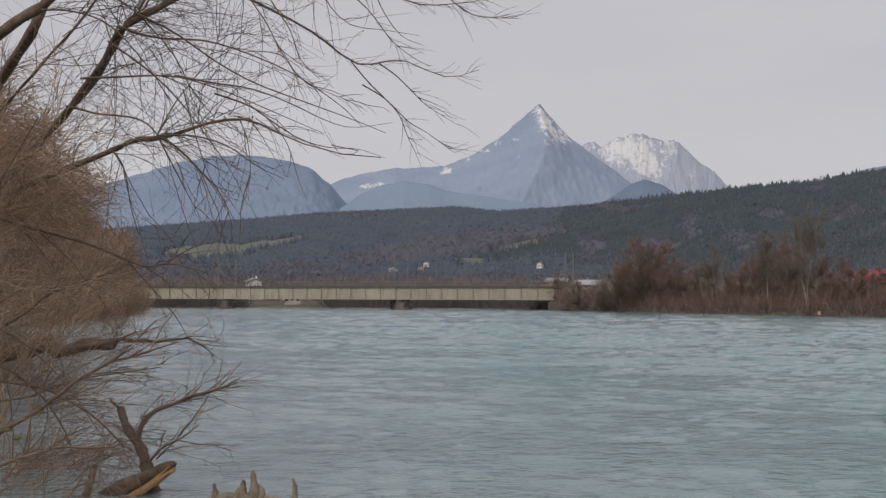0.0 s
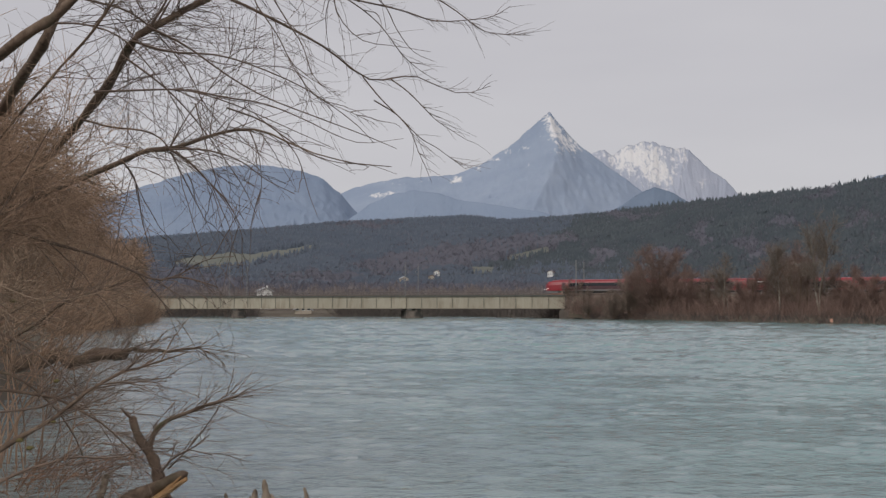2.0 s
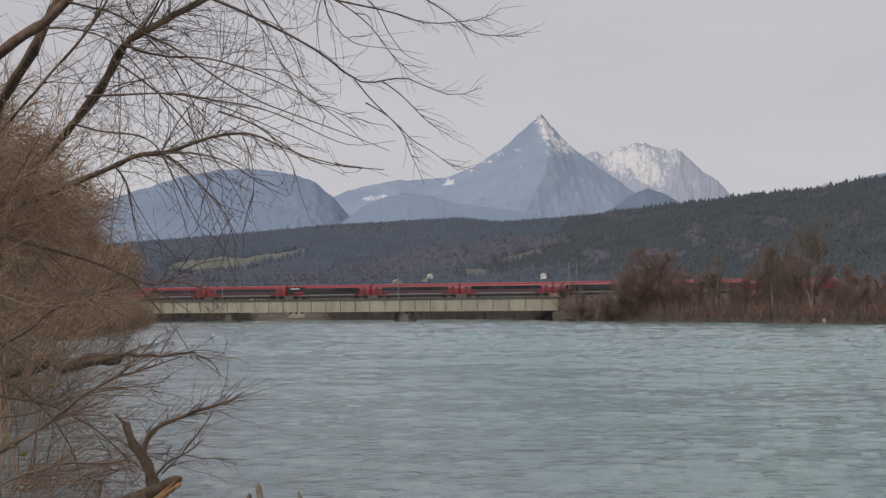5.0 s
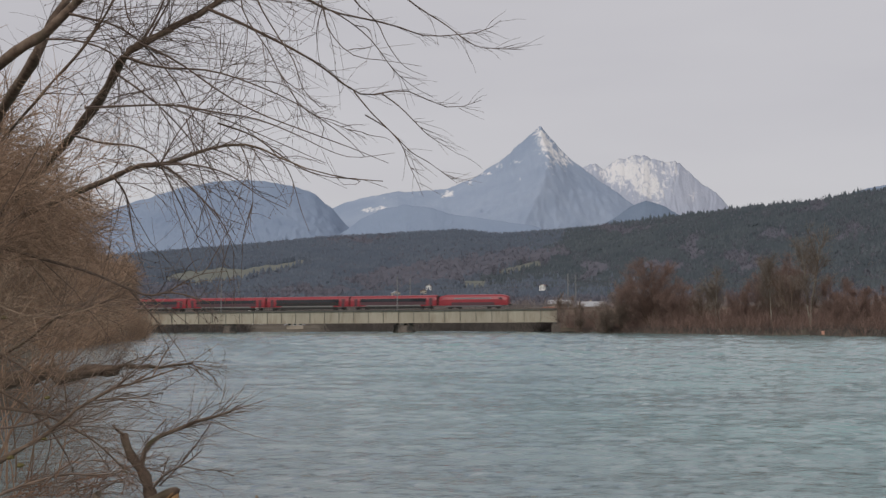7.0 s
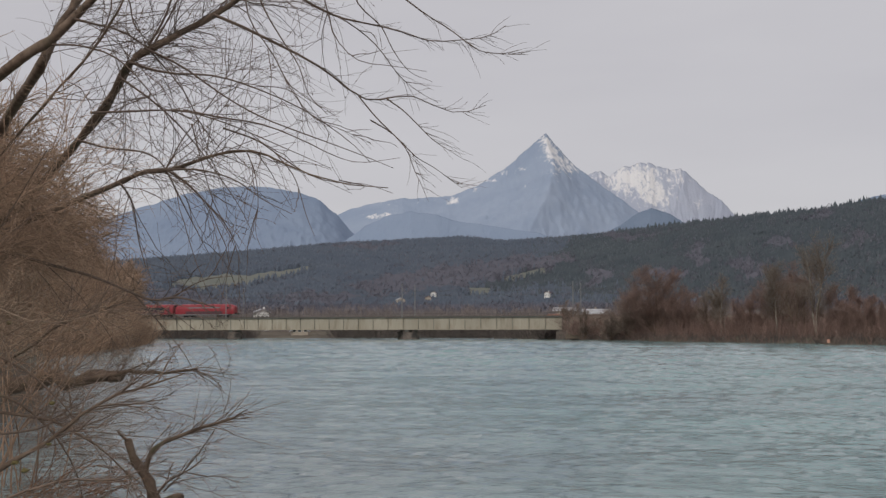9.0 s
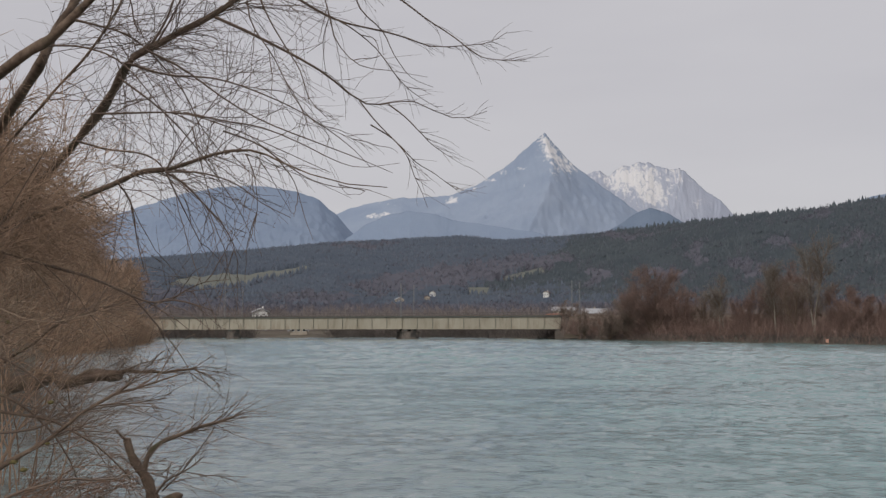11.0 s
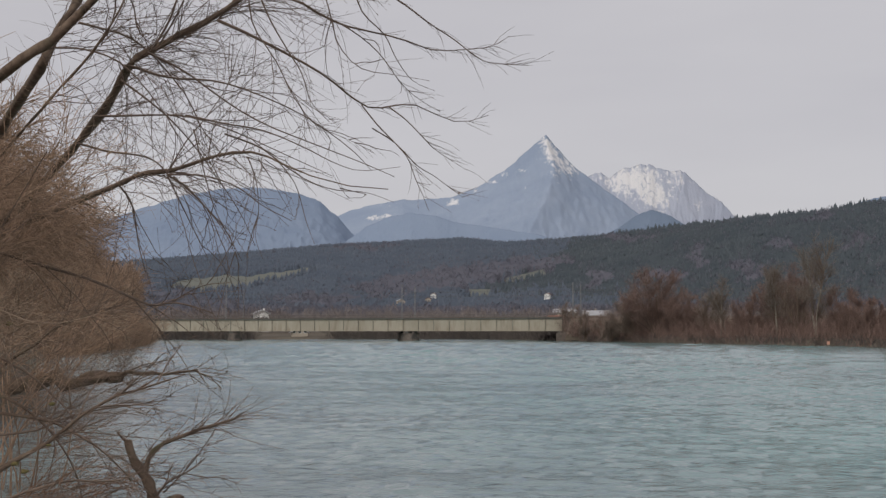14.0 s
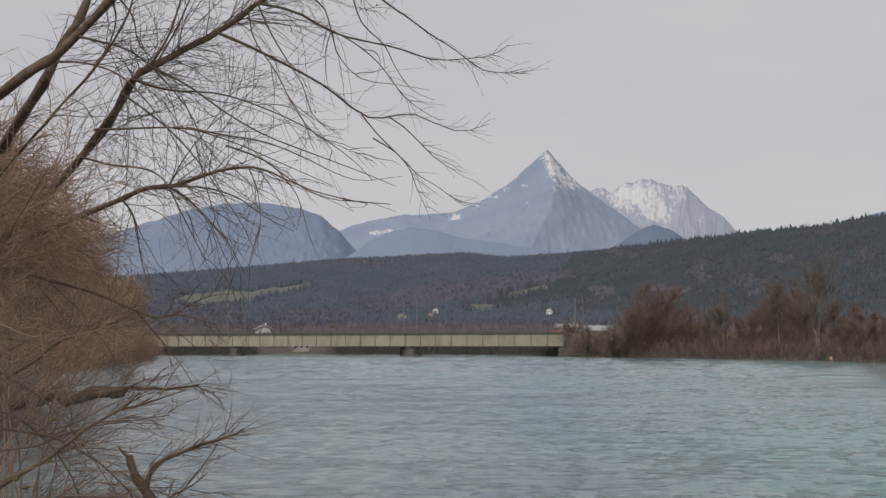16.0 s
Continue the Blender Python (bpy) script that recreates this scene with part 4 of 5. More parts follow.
def house(at, w, d, h, turn, wall, roof, label, storeys=2, bays=3):
    hs = thing("house", label, "house", pose(*at, 0, 0, turn), group="houses beyond the river")
    part("wall", box(-w / 2, w / 2, -d / 2, d / 2, -1.5, h), wall, hs)
    e, rise = 0.7, w * 0.24
    bm = bmesh.new()
    add = [(-w / 2 - e, h - 0.25), (0, h + rise), (w / 2 + e, h - 0.25), (w / 2 + e, h - 0.05), (0, h + rise + 0.25), (-w / 2 - e, h - 0.05)]
    f = [bm.verts.new((x, -d / 2 - e, z)) for x, z in add]
    b = [bm.verts.new((x, d / 2 + e, z)) for x, z in add]
    bm.faces.new(f)
    bm.faces.new(b[::-1])
    for i in range(6):
        bm.faces.new((f[i], b[i], b[(i + 1) % 6], f[(i + 1) % 6]))
    bmesh.ops.recalc_face_normals(bm, faces=bm.faces)
    rf = part("roof", bm, roof, hs)
    part("chimney", box(w * 0.15, w * 0.15 + 0.6, -0.3, 0.3, h + rise * 0.5, h + rise + 0.9, 0.03), wall, rf)
    for y in (-d / 2 + 0.02, d / 2 - 0.02):
        part("gable", prism([(-w / 2, h - 0.2), (w / 2, h - 0.2), (0, h + rise - 0.02)], -0.03, 0.03), wall, hs).matrix_basis = pose(0, y, 0, 0, 0, 90)
    for k in range(storeys):
        for i in range(bays):
            x = -w / 2 + w * (i + 0.5) / bays
            z = 0.9 + k * h / storeys
            win = part("window", box(x - 0.55, x + 0.55, -d / 2 - 0.05, -d / 2 + 0.1, z, z + 1.3), WHITE_WALL, hs)
            part("pane", box(x - 0.45, x + 0.45, -d / 2 - 0.07, -d / 2 - 0.04, z + 0.1, z + 1.2), WINDOW, win)


def far_house(x, y, far, **k):
    p = spot(x, y, far)
    house((p[0], far, float(ground_z(p[0], far))), **k)


far_house(465, 590, 430, w=5.0, d=7, h=7.0, turn=18, wall=WHITE_WALL, roof=ROOF_SHEET, label="small white house with a pale roof", storeys=2)
house(stand_far(771, 565), 7, 6, 12, -10, WHITE_WALL, ROOF_TILE, "tall white house with a brown roof among the trees", storeys=3)
house(stand_far(761, 572), 6, 6, 11, 14, BEIGE_WALL, ROOF_TILE, "beige house with a brown roof among the trees", storeys=3)
house(stand_far(712, 575), 10, 6, 10, 24, BEIGE_WALL, ROOF_SHEET, "beige house with a pale roof among the trees", storeys=3)
house(stand_far(973, 568), 6.5, 7, 13, -20, WHITE_WALL, ROOF_TILE, "white house beside the bridge end", storeys=3)
far_house(988, 590, 425, w=6, d=9, h=4.6, turn=30, wall=BEIGE_WALL, roof=ROOF_RED, label="house with a red tiled roof near the track")
far_house(1004, 590, 520, w=6, d=10, h=8.6, turn=80, wall=BEIGE_WALL, roof=ROOF_SHEET, label="low pale shed beside the house")
far_house(1058, 600, 440, w=7, d=9, h=6.4, turn=83, wall=BEIGE_WALL, roof=ROOF_SHEET, label="long pale hall with a sheet roof", bays=2)
far_house(533, 620, 372, w=5.5, d=4, h=1.2, turn=10, wall=BEIGE_WALL, roof=ROOF_SHEET, label="low white hut on the far bank", storeys=1)
far_house(482, 528, 1000, w=4, d=4, h=4, turn=0, wall=WHITE_WALL, roof=ROOF_TILE, label="white farmhouse below the meadow")


# ---- trees on the opposite bank ----
def bank_tree(x, d, height, spread, twig_mat, label, dense=3200, stems=1, lean=0.0, dome=False):
    """A leafless tree: one or a few tall stems, or a rounded dome of many stems fanning out."""
    p = spot(x, 620, d)
    z = float(ground_z(p[0], d)) - 0.2
    tr = thing("bare_tree", label, "tree", pose(p[0], d, z), group="trees on the opposite bank")
    trunks = []
    for k in range(stems):
        o = rng.normal(size=2) * 0.4 * (stems > 1)
        if dome:
            out, turn = math.sqrt((k + 0.5) / stems), k * 2.4 + rng.uniform(-0.3, 0.3)
            top = np.array([math.cos(turn), math.sin(turn)]) * out * spread
            tall = height * math.sqrt(max(0.12, 1 - 0.8 * out ** 2)) * rng.uniform(0.78, 0.92)
        else:
            top, tall = rng.normal(size=2) * spread * (0.18 if stems == 1 else 0.45), height * 0.93
        trunks.append(spline([(o[0], o[1], 0), (o[0] + top[0] * 0.3, o[1] + top[1] * 0.3, tall * 0.35), (top[0] * 0.65 + lean, top[1] * 0.7, tall * 0.68), (top[0] + lean * 1.5, top[1], tall)], 10))
    trunks = np.array(trunks)
    r = height * 0.013 / math.sqrt(stems) + 0.04
    part("trunk", smooth(mesh_of("trunk", *tubes(trunks, r, 0.03, 7), PALE_BARK if twig_mat is TWIG_GREY else BARK)), None, tr)
    reach = 0.55 if dome else 1.0
    limbs = sprout(trunks, 20 + 6 * stems, 0.18, 0.97, (20, 60), (height * 0.24 * reach, height * 0.46 * reach), 0.4, 0.0, 7, 0.12, 0.45)
    l2 = sprout(limbs, 700 if dome else 420, 0.1, 1.0, (20, 60), (height * 0.09, height * 0.2), 0.25, 0.02, 5, 0.12, 0.4)
    boughs = part("branchwork", smooth(mesh_of("branchwork", *join(tubes(limbs, r * 0.4, 0.015, 5), tubes(l2, 0.024, 0.010, 3)), BARK if not dome else twig_mat)), None, tr)
    boughs["kind"] = "stuff"
    l3 = sprout(l2, dense, 0.05, 1.0, (15, 65), (height * 0.05, height * 0.13), 0.15, 0.03, 2, 0.1, 0.3)
    part("crown", mesh_of("crown", *tubes(l3, 0.014, 0.006, 3), twig_mat), None, tr)["kind"] = "stuff"
    return tr


# chart bearing, distance, height, half spread, kind, stems
ROWS = [(1012, 283, 8.5, 3.0, 2, 2), (1036, 264, 7.5, 3.0, 2, 3), (1082, 252, 8.0, 4.5, 3, 12), (1116, 248, 10.5, 5.0, 3, 14), (1166, 240, 16.2, 8.0, 1, 26), (1218, 233, 10.5, 5, 1, 14), (1246, 222, 8.5, 3.5, 2, 3),
        (1282, 216, 10.5, 3.0, 0, 2), (1330, 209, 9.2, 4.5, 1, 10), (1380, 198, 11.8, 3.0, 0, 1), (1400, 206, 14.2, 6.2, 1, 20), (1425, 190, 9, 3.2, 2, 3), (1453, 186, 16.0, 3.2, 0, 2), (1502, 184, 9.0, 4.5, 1, 11), (1538, 174, 7.4, 4.5, 1, 10), (1600, 168, 7.0, 4.5, 1, 8), (1660, 160, 11, 3.5, 2, 3)]
LOOKS = ((TWIG_GREY, "tall grey leafless tree on the riverbank"), (TWIG_RED, "rounded reddish-brown leafless tree on the riverbank"), (TWIG_TAN, "brown leafless shrubby tree on the riverbank"), (TWIG_TAN, "low rounded brown leafless tree on the riverbank"))
for x, d, h, wide, kind, stems in ROWS:
    bank_tree(x, d + 4, h, wide, *LOOKS[kind], dense=2600 if kind in (0, 2) else 700 * stems, stems=stems, dome=kind in (1, 3))


def brush_strip(points, height, n, name, label, mat, width=0.03, across=3.0, foot=None):
    """Upright tangled stalks along a bank line, joined."""
    line = spline(points, 60)[None]
    at = sprout(line, n, 0, 1, (60, 120), (across * 0.2, across), 0, 0, 2, 0, 0)[:, 1]
    if foot is None:
        at[:, 2] = ground_z(at[:, 0], at[:, 1]) - 0.1
    else:
        at[:, 2] = foot
    top = at + np.stack([rng.normal(size=n) * 0.55, rng.normal(size=n) * 0.55, np.ones(n)], -1) * (height * rng.uniform(0.35, 1.1, n))[:, None]
    mid = (at + top) / 2 + rng.normal(size=(n, 3)) * 0.08 * height
    ob = new(name, mesh_of(name, *tubes(np.stack([at, mid, top], 1), width, width * 0.4, 3), mat))
    return tagged(ob, label, "brush", kind="stuff")


RB = [(112 - 0.262 * y, y, 0.8) for y in (60, 120, 180, 240, 296)]
brush_strip([(px + 3, py, pz) for px, py, pz in RB], 3.8, 10000, "bank_brush", "tangled brown brush along the opposite bank", TWIG_RED, 0.04, 9)
# Dark stalks added to draw the dark strip below the bank's edge.
brush_strip([(px - 3.6, py, 0.5) for px, py, _ in RB], 1.1, 4200, "waterline_strip", "dark stalks added as the dark strip along the opposite waterline", BANK_BRUSH, 0.05, 2.0)
brush_strip([(-110, 361, 1), (-85, 363, 1), (-62, 366, 1)], 3.6, 2200, "far_bank_scrub", "dark brown scrub on the bank behind the bridge", BANK_BRUSH, 0.09, 8)
brush_strip([(-36, 369, 1), (30, 378, 1), (70, 383, 1)], 3.6, 4500, "far_bank_brush", "dark brown brush on the bank behind the bridge", BANK_BRUSH, 0.09, 8)
SLOPE = [TRACK @ Vector((k, -10.0, 1.5)) for k in (38, 60, 90, 120, 160)]
brush_strip([tuple(p) for p in SLOPE], 5.0, 5000, "slope_brush", "brown scrub on the railway embankment's slope", TWIG_RED, 0.05, 5, foot=1.2)
brush_strip([(73.5, 182, 1), (76.5, 176, 1)], 3.4, 260, "tall_reeds", "tall tan reeds on the opposite bank", REED, 0.04, 1.5)
brush_strip([(33, 300, 1), (25, 330, 1), (17, 358, 1), (10, 378, 1)], 3.0, 3000, "river_bend_brush", "dark brush on the bank beyond the bridge", BANK_BRUSH, 0.08, 6)

marker = thing("bank_marker", "small faded orange marker post at the water's edge", "marker post", pose(*[float(v) for v in spot(1471, 640, 171)[:2]], 0.0))
part("post", rod(bmesh.new(), (0, 0, -0.6), (0, 0, 0.35), 0.06, 8), DEAD_WOOD, marker)
part("board", box(-0.22, 0.22, -0.05, 0.05, 0.3, 0.85, 0.02), MARKER, marker, "faded orange board")


# ---- near bank: the willow ----
def limb(points, d, n=12):
    """A limb along chart marks (x, y) or (x, y, further off)."""
    return spline([spot(p[0], p[1], d + (p[2] if len(p) > 2 else 0)) for p in points], n)


def branch_part(name, strand, r0, r1, parent, mat=None, sides=8, label=""):
    """A tapering limb with a closed, rough tip and an uneven girth."""
    s = np.asarray(strand, float)
    f = np.linspace(0, 1, len(s)) ** 0.8
    r = r0 * (1 - f) + r1 * f
    if r0 > 0.02:
        r = r * (1 + 0.10 * np.sin(np.arange(len(s)) * 2.4 + r0 * 900) + 0.05 * rng.normal(size=len(s)))
    tip = s[-1] + unit(s[-1] - s[-2]) * r1 * 0.5
    v, q = tubes(np.vstack([s, tip])[None], 0, 0, sides, radii=np.append(r, r1 * 0.12))
    if r0 > 0.02:
        bump = waves_noise(v[:, 0] + v[:, 2] * 0.4, v[:, 1] * 1.3 - v[:, 2] * 0.3, 91, 0.16, 3)
        v = v + bump[:, None] * rng.uniform(0.3, 1.0, (len(v), 3)) * min(0.035, r0 * (0.16 if r0 < 0.1 else 0.3))
    return part(name, smooth(mesh_of(name, v, q, mat or BARK)), None, parent, label)


def willow():
    tree = thing("willow_tree", "leafless willow leaning over the river with drooping twigs", "tree")
    D = 12.0
    root = spot(-150, 640, D + 11.5)
    root[2] = float(ground_z(root[0], root[1])) - 0.2
    crotch = spot(-60, 455, D + 0.8)
    fork = spot(-60, 470, D + 11)
    branch_part("trunk", spline([root, (root + fork) / 2 + (0.08, 0.1, 0), fork, spot(-40, 440, D + 10.5)], 10), 0.34, 0.2, tree, sides=12)
    main = [
        ([(-55, 470, 11), (45, 390, 9), (100, 327, 6.5), (132, 293, 4.5), (160, 258, 2.8), (190, 222, 1.5), (213, 182, 0.6), (230, 150, 0.2), (250, 127), (290, 108), (325, 88), (385, 58), (430, 26), (456, 6), (520, -30, -0.4), (580, -60, -0.8)], 0.082, 0.02),
        ([(-60, 460, 11), (-20, 310, 8), (5, 262, 5.5), (28, 222, 3.5), (60, 175, 1.8), (80, 142, 0.85), (97, 105, 0.9), (118, 70, 0.9), (140, 35, 0.95), (155, 0, 1.0), (180, -70, 1.0)], 0.088, 0.042),
        ([(-65, 450, 11), (-70, 290, 6), (-40, 200, 2), (0, 168, 0.5), (50, 128), (92, 104), (112, 86), (147, 52), (195, 2, -0.2), (250, -60, -0.4)], 0.085, 0.04),
        ([(-50, 465, 11), (30, 430, 8), (85, 406, 5), (120, 392, 3), (170, 371, 1.2), (215, 353, 0.4), (245, 338), (270, 332), (298, 331), (330, 322), (370, 308, -0.2), (400, 300, -0.3), (440, 296, -0.4), (480, 305, -0.5), (520, 325, -0.5), (600, 352, -0.6), (690, 362, -0.7)], 0.052, 0.004),
        ([(-55, 440, 10.5), (-40, 370, 8), (0, 312, 5), (50, 252, 2), (80, 220), (105, 190), (152, 140, -0.2), (190, 90, -0.3), (225, 30, -0.3), (240, -20, -0.3)], 0.022, 0.010),
    ]
    strands = []
    for pts, r0, r1 in main:
        s = limb(pts, D, 22)
        strands.append(s)
        branch_part("limb", s, r0, r1, tree)
    lesser = [
        ([(385, 58), (447, 85), (500, 112), (528, 126), (570, 150), (600, 172), (640, 203), (670, 210), (710, 203), (745, 206), (790, 228), (825, 232), (865, 220)], 0.019, 0.003),
        ([(456, 6), (520, 20), (560, 42), (600, 62), (650, 74), (705, 86), (745, 100), (775, 107), (830, 104), (870, 98), (900, 80)], 0.017, 0.003),
        ([(600, -60), (690, 10), (720, 30), (760, 60), (800, 85), (840, 115), (870, 128), (935, 131)], 0.014, 0.003),
        ([(640, 203), (670, 240), (705, 275), (725, 300), (738, 335), (750, 360), (762, 390)], 0.009, 0.002),
        ([(660, 245), (700, 270), (740, 310), (770, 328), (800, 350), (822, 366)], 0.008, 0.002),
        ([(690, 208), (720, 230), (750, 260), (770, 280), (800, 300), (826, 316)], 0.009, 0.002),
        ([(560, 42), (620, 72), (670, 112), (710, 165), (745, 195), (780, 215)], 0.010, 0.002),
        ([(456, 6), (480, 60), (510, 110), (535, 150), (552, 200), (585, 235)], 0.011, 0.003),
        ([(440, 20), (450, 70), (490, 130), (520, 190), (560, 240), (610, 262), (660, 285)], 0.010, 0.002),
        ([(400, 258), (460, 280), (500, 308), (550, 340), (600, 355), (650, 358), (700, 375)], 0.011, 0.002),
        ([(330, 226), (400, 240), (470, 252), (540, 280), (590, 305), (640, 320), (712, 312)], 0.012, 0.002),
        ([(298, 331), (330, 275), (370, 225), (400, 180), (415, 140)], 0.010, 0.003),
        ([(140, 278), (165, 284), (195, 292), (250, 298), (280, 310), (298, 329)], 0.014, 0.008),
        ([(520, -20), (570, 10), (585, 50), (600, 100), (640, 140), (700, 150), (760, 160)], 0.011, 0.002),
        ([(620, -20), (640, 40), (680, 80), (700, 120), (730, 160), (770, 178)], 0.010, 0.002),
        ([(262, 116), (330, 150), (400, 200), (470, 240), (560, 275), (640, 305), (700, 330)], 0.015, 0.003),
        ([(232, 140), (300, 160), (380, 165), (450, 185), (540, 225), (620, 280), (660, 320)], 0.015, 0.003),
        ([(215, 165), (270, 205), (310, 240), (350, 285), (390, 340), (430, 400), (455, 455)], 0.014, 0.003),
        ([(298, 331), (330, 350), (365, 385), (400, 430), (425, 480)], 0.012, 0.003),
        ([(300, 331), (360, 332), (420, 350), (470, 385), (520, 410)], 0.012, 0.003),
        ([(215, 352), (234, 378), (243, 410), (249, 455), (262, 505)], 0.012, 0.004),
        ([(300, 334), (325, 385), (350, 435), (372, 478)], 0.010, 0.003),
        ([(310, 334), (360, 380), (400, 425), (432, 482)], 0.010, 0.003),
        ([(345, 250), (365, 330), (385, 395), (415, 450), (430, 500)], 0.009, 0.002),
        ([(440, 298), (455, 335), (461, 390), (456, 440), (470, 480)], 0.007, 0.002),
        ([(490, 300), (525, 345), (545, 410), (560, 450)], 0.007, 0.002),
        ([(166, 230), (230, 228), (300, 226), (350, 232), (420, 255), (500, 290), (590, 330)], 0.015, 0.003),
        ([(140, 65), (180, 75), (225, 88), (270, 120), (330, 190), (360, 250), (400, 300)], 0.016, 0.004),
        ([(100, 110), (150, 112), (210, 132), (260, 180), (310, 250), (340, 320)], 0.013, 0.003),
        ([(270, 112), (300, 60), (320, 0), (330, -40)], 0.014, 0.008),
        ([(280, 108), (312, 52), (340, -10)], 0.012, 0.007),
        ([(200, 0), (205, 40), (190, 85), (165, 115)], 0.012, 0.004),
        ([(205, -10), (235, 30), (245, 75), (275, 110)], 0.014, 0.004),
        ([(-20, 465, -0.5), (100, 500), (170, 520), (240, 550), (275, 562), (310, 557), (345, 563), (382, 575)], 0.020, 0.007),
        ([(240, 550), (270, 585), (300, 620), (330, 660), (350, 700)], 0.010, 0.003),
        ([(310, 557), (335, 540), (370, 525), (412, 520)], 0.009, 0.003),
    ]
    fine = []
    for pts, r0, r1 in lesser:
        depth = rng.uniform(-0.5, 0.5)
        s = limb([(x, y, depth * i / len(pts)) for i, (x, y, *_) in enumerate(pts)], D - 0.2, 16)
        fine.append(s)
        branch_part("branch", s, r0, r1, tree, TWIG, 6)
    main_r = np.array([spline(s, 16) for s in strands])
    fine = np.array(fine)
    up = np.concatenate([fine[:36], main_r[[0, 0, 3]]])

    def inside(ends):
        """The crown's own outline, which few shoots pass."""
        cx, cy = on_chart(ends[:, 0], ends[:, 1], ends[:, 2])
        edge = np.interp(cy, [-60, 100, 200, 300, 380, 480], [760, 720, 640, 620, 560, 440])
        return (cx < edge) | (rng.random(len(cx)) < 0.12) & (cx < edge + 130)

    l2 = sprout(up, 300, 0.06, 0.97, (15, 65), (0.8, 2.2), 0.0, 0.16, 10, 0.09, 0.7, pull=(0.2, 0, -0.08), curl=0.7)
    thin = sprout(main_r[[0, 0, 1, 2, 3, 4]], 110, 0.45, 1.0, (15, 70), (0.7, 2.0), 0.05, 0.12, 10, 0.09, 0.3, pull=(0.2, 0, -0.1), curl=0.8)
    l2 = np.concatenate([l2, thin])
    l2 = l2[inside(l2[:, -1])]
    l3 = sprout(l2, 1050, 0.1, 1.0, (20, 80), (0.4, 1.15), 0.0, 0.06, 8, 0.08, 0.62, pull=(0.03, 0, -0.02), curl=0.8)
    l3 = l3[inside(l3[:, -1])]
    l4 = sprout(l3, 420, 0.2, 1.0, (20, 60), (0.1, 0.4), 0, 0.05, 5, 0.08, 0.4, curl=0.6)
    ends = sprout(fine[:9], 150, 0.35, 1.0, (20, 60), (0.15, 0.6), 0.05, 0.05, 6, 0.08, 0.4, pull=(0.25, 0, 0), curl=0.5)
    crown = join(tubes(ends, 0.003, 0.0013, 3), tubes(l2, 0.0055, 0.0018, 4), tubes(l3, 0.003, 0.0014, 3), tubes(l4, 0.0019, 0.0011, 3))
    part("crown", mesh_of("crown", *crown, TWIG), None, tree, "fine drooping reddish-brown twigs")["kind"] = "stuff"
    sway = [o for o in tree.children if o.name.startswith(("branch", "crown"))]
    knots = sprout(l3, 420, 0.2, 1.0, (20, 60), (0.012, 0.022), 0, 0, 3, 0, 0)
    part("bud", mesh_of("bud", *tubes(knots, 0.006, 0.003, 4), TWIG), None, tree, "small dark buds on the twigs")["kind"] = "stuff"
    sway += [o for o in tree.children if o.name.startswith("bud")]
    return sway, crotch


swaying, pivot = willow()


# ---- near bank: shrubs ----
def shrub(x, y, height, spread, twigs, mat, label, lean=0.3, width=0.007, points=4, stem_mat=None, base_z=None, stem_r=0.028):
    z = float(ground_z(x, y)) - 0.15 if base_z is None else base_z
    ob = thing("riverside_shrub", label, "shrub", pose(x, y, z), group="shrubs along the near bank")
    n = 34 if stem_r > 0.02 else 20
    ang = rng.uniform(0, 2 * np.pi, n)
    out = rng.uniform(0.15, 1.0, n) * spread
    foot = rng.normal(size=(n, 2)) * 0.35
    stems = np.array([spline([(foot[i, 0], foot[i, 1], 0), (foot[i, 0] + math.cos(ang[i]) * out[i] * 0.25 + lean * 0.3, foot[i, 1] + math.sin(ang[i]) * out[i] * 0.25, height * 0.4),
                              (math.cos(ang[i]) * out[i] * 0.7 + lean, math.sin(ang[i]) * out[i] * 0.7, height * rng.uniform(0.6, 0.8)),
                              (math.cos(ang[i]) * out[i] + lean * 1.4, math.sin(ang[i]) * out[i], height * rng.uniform(0.7, 0.98))], 9) for i in range(n)])
    part("stem", smooth(mesh_of("stem", *tubes(stems, stem_r, stem_r * 0.4, 5), stem_mat or mat)), None, ob, "brown stems")
    l1 = sprout(stems, 170 if stem_r > 0.02 else 110, 0.12 if stem_r > 0.02 else 0.4, 1.0, (20, 65), (height * 0.18, height * 0.42), 0.1, 0.08, 6, 0.08, 0.4)
    part("branch", mesh_of("branch", *tubes(l1, stem_r * 0.36, stem_r * 0.16, 3), mat), None, ob)["kind"] = "stuff"
    l2 = sprout(l1, twigs, 0.0, 1.0, (15, 75), (height * 0.07, height * 0.2), 0.05, 0.1, points, 0.08, 0.3)
    part("twig", mesh_of("twig", *tubes(l2, width, width * 0.45, 3), mat), None, ob, "dense thin brown twigs")["kind"] = "stuff"
    return ob


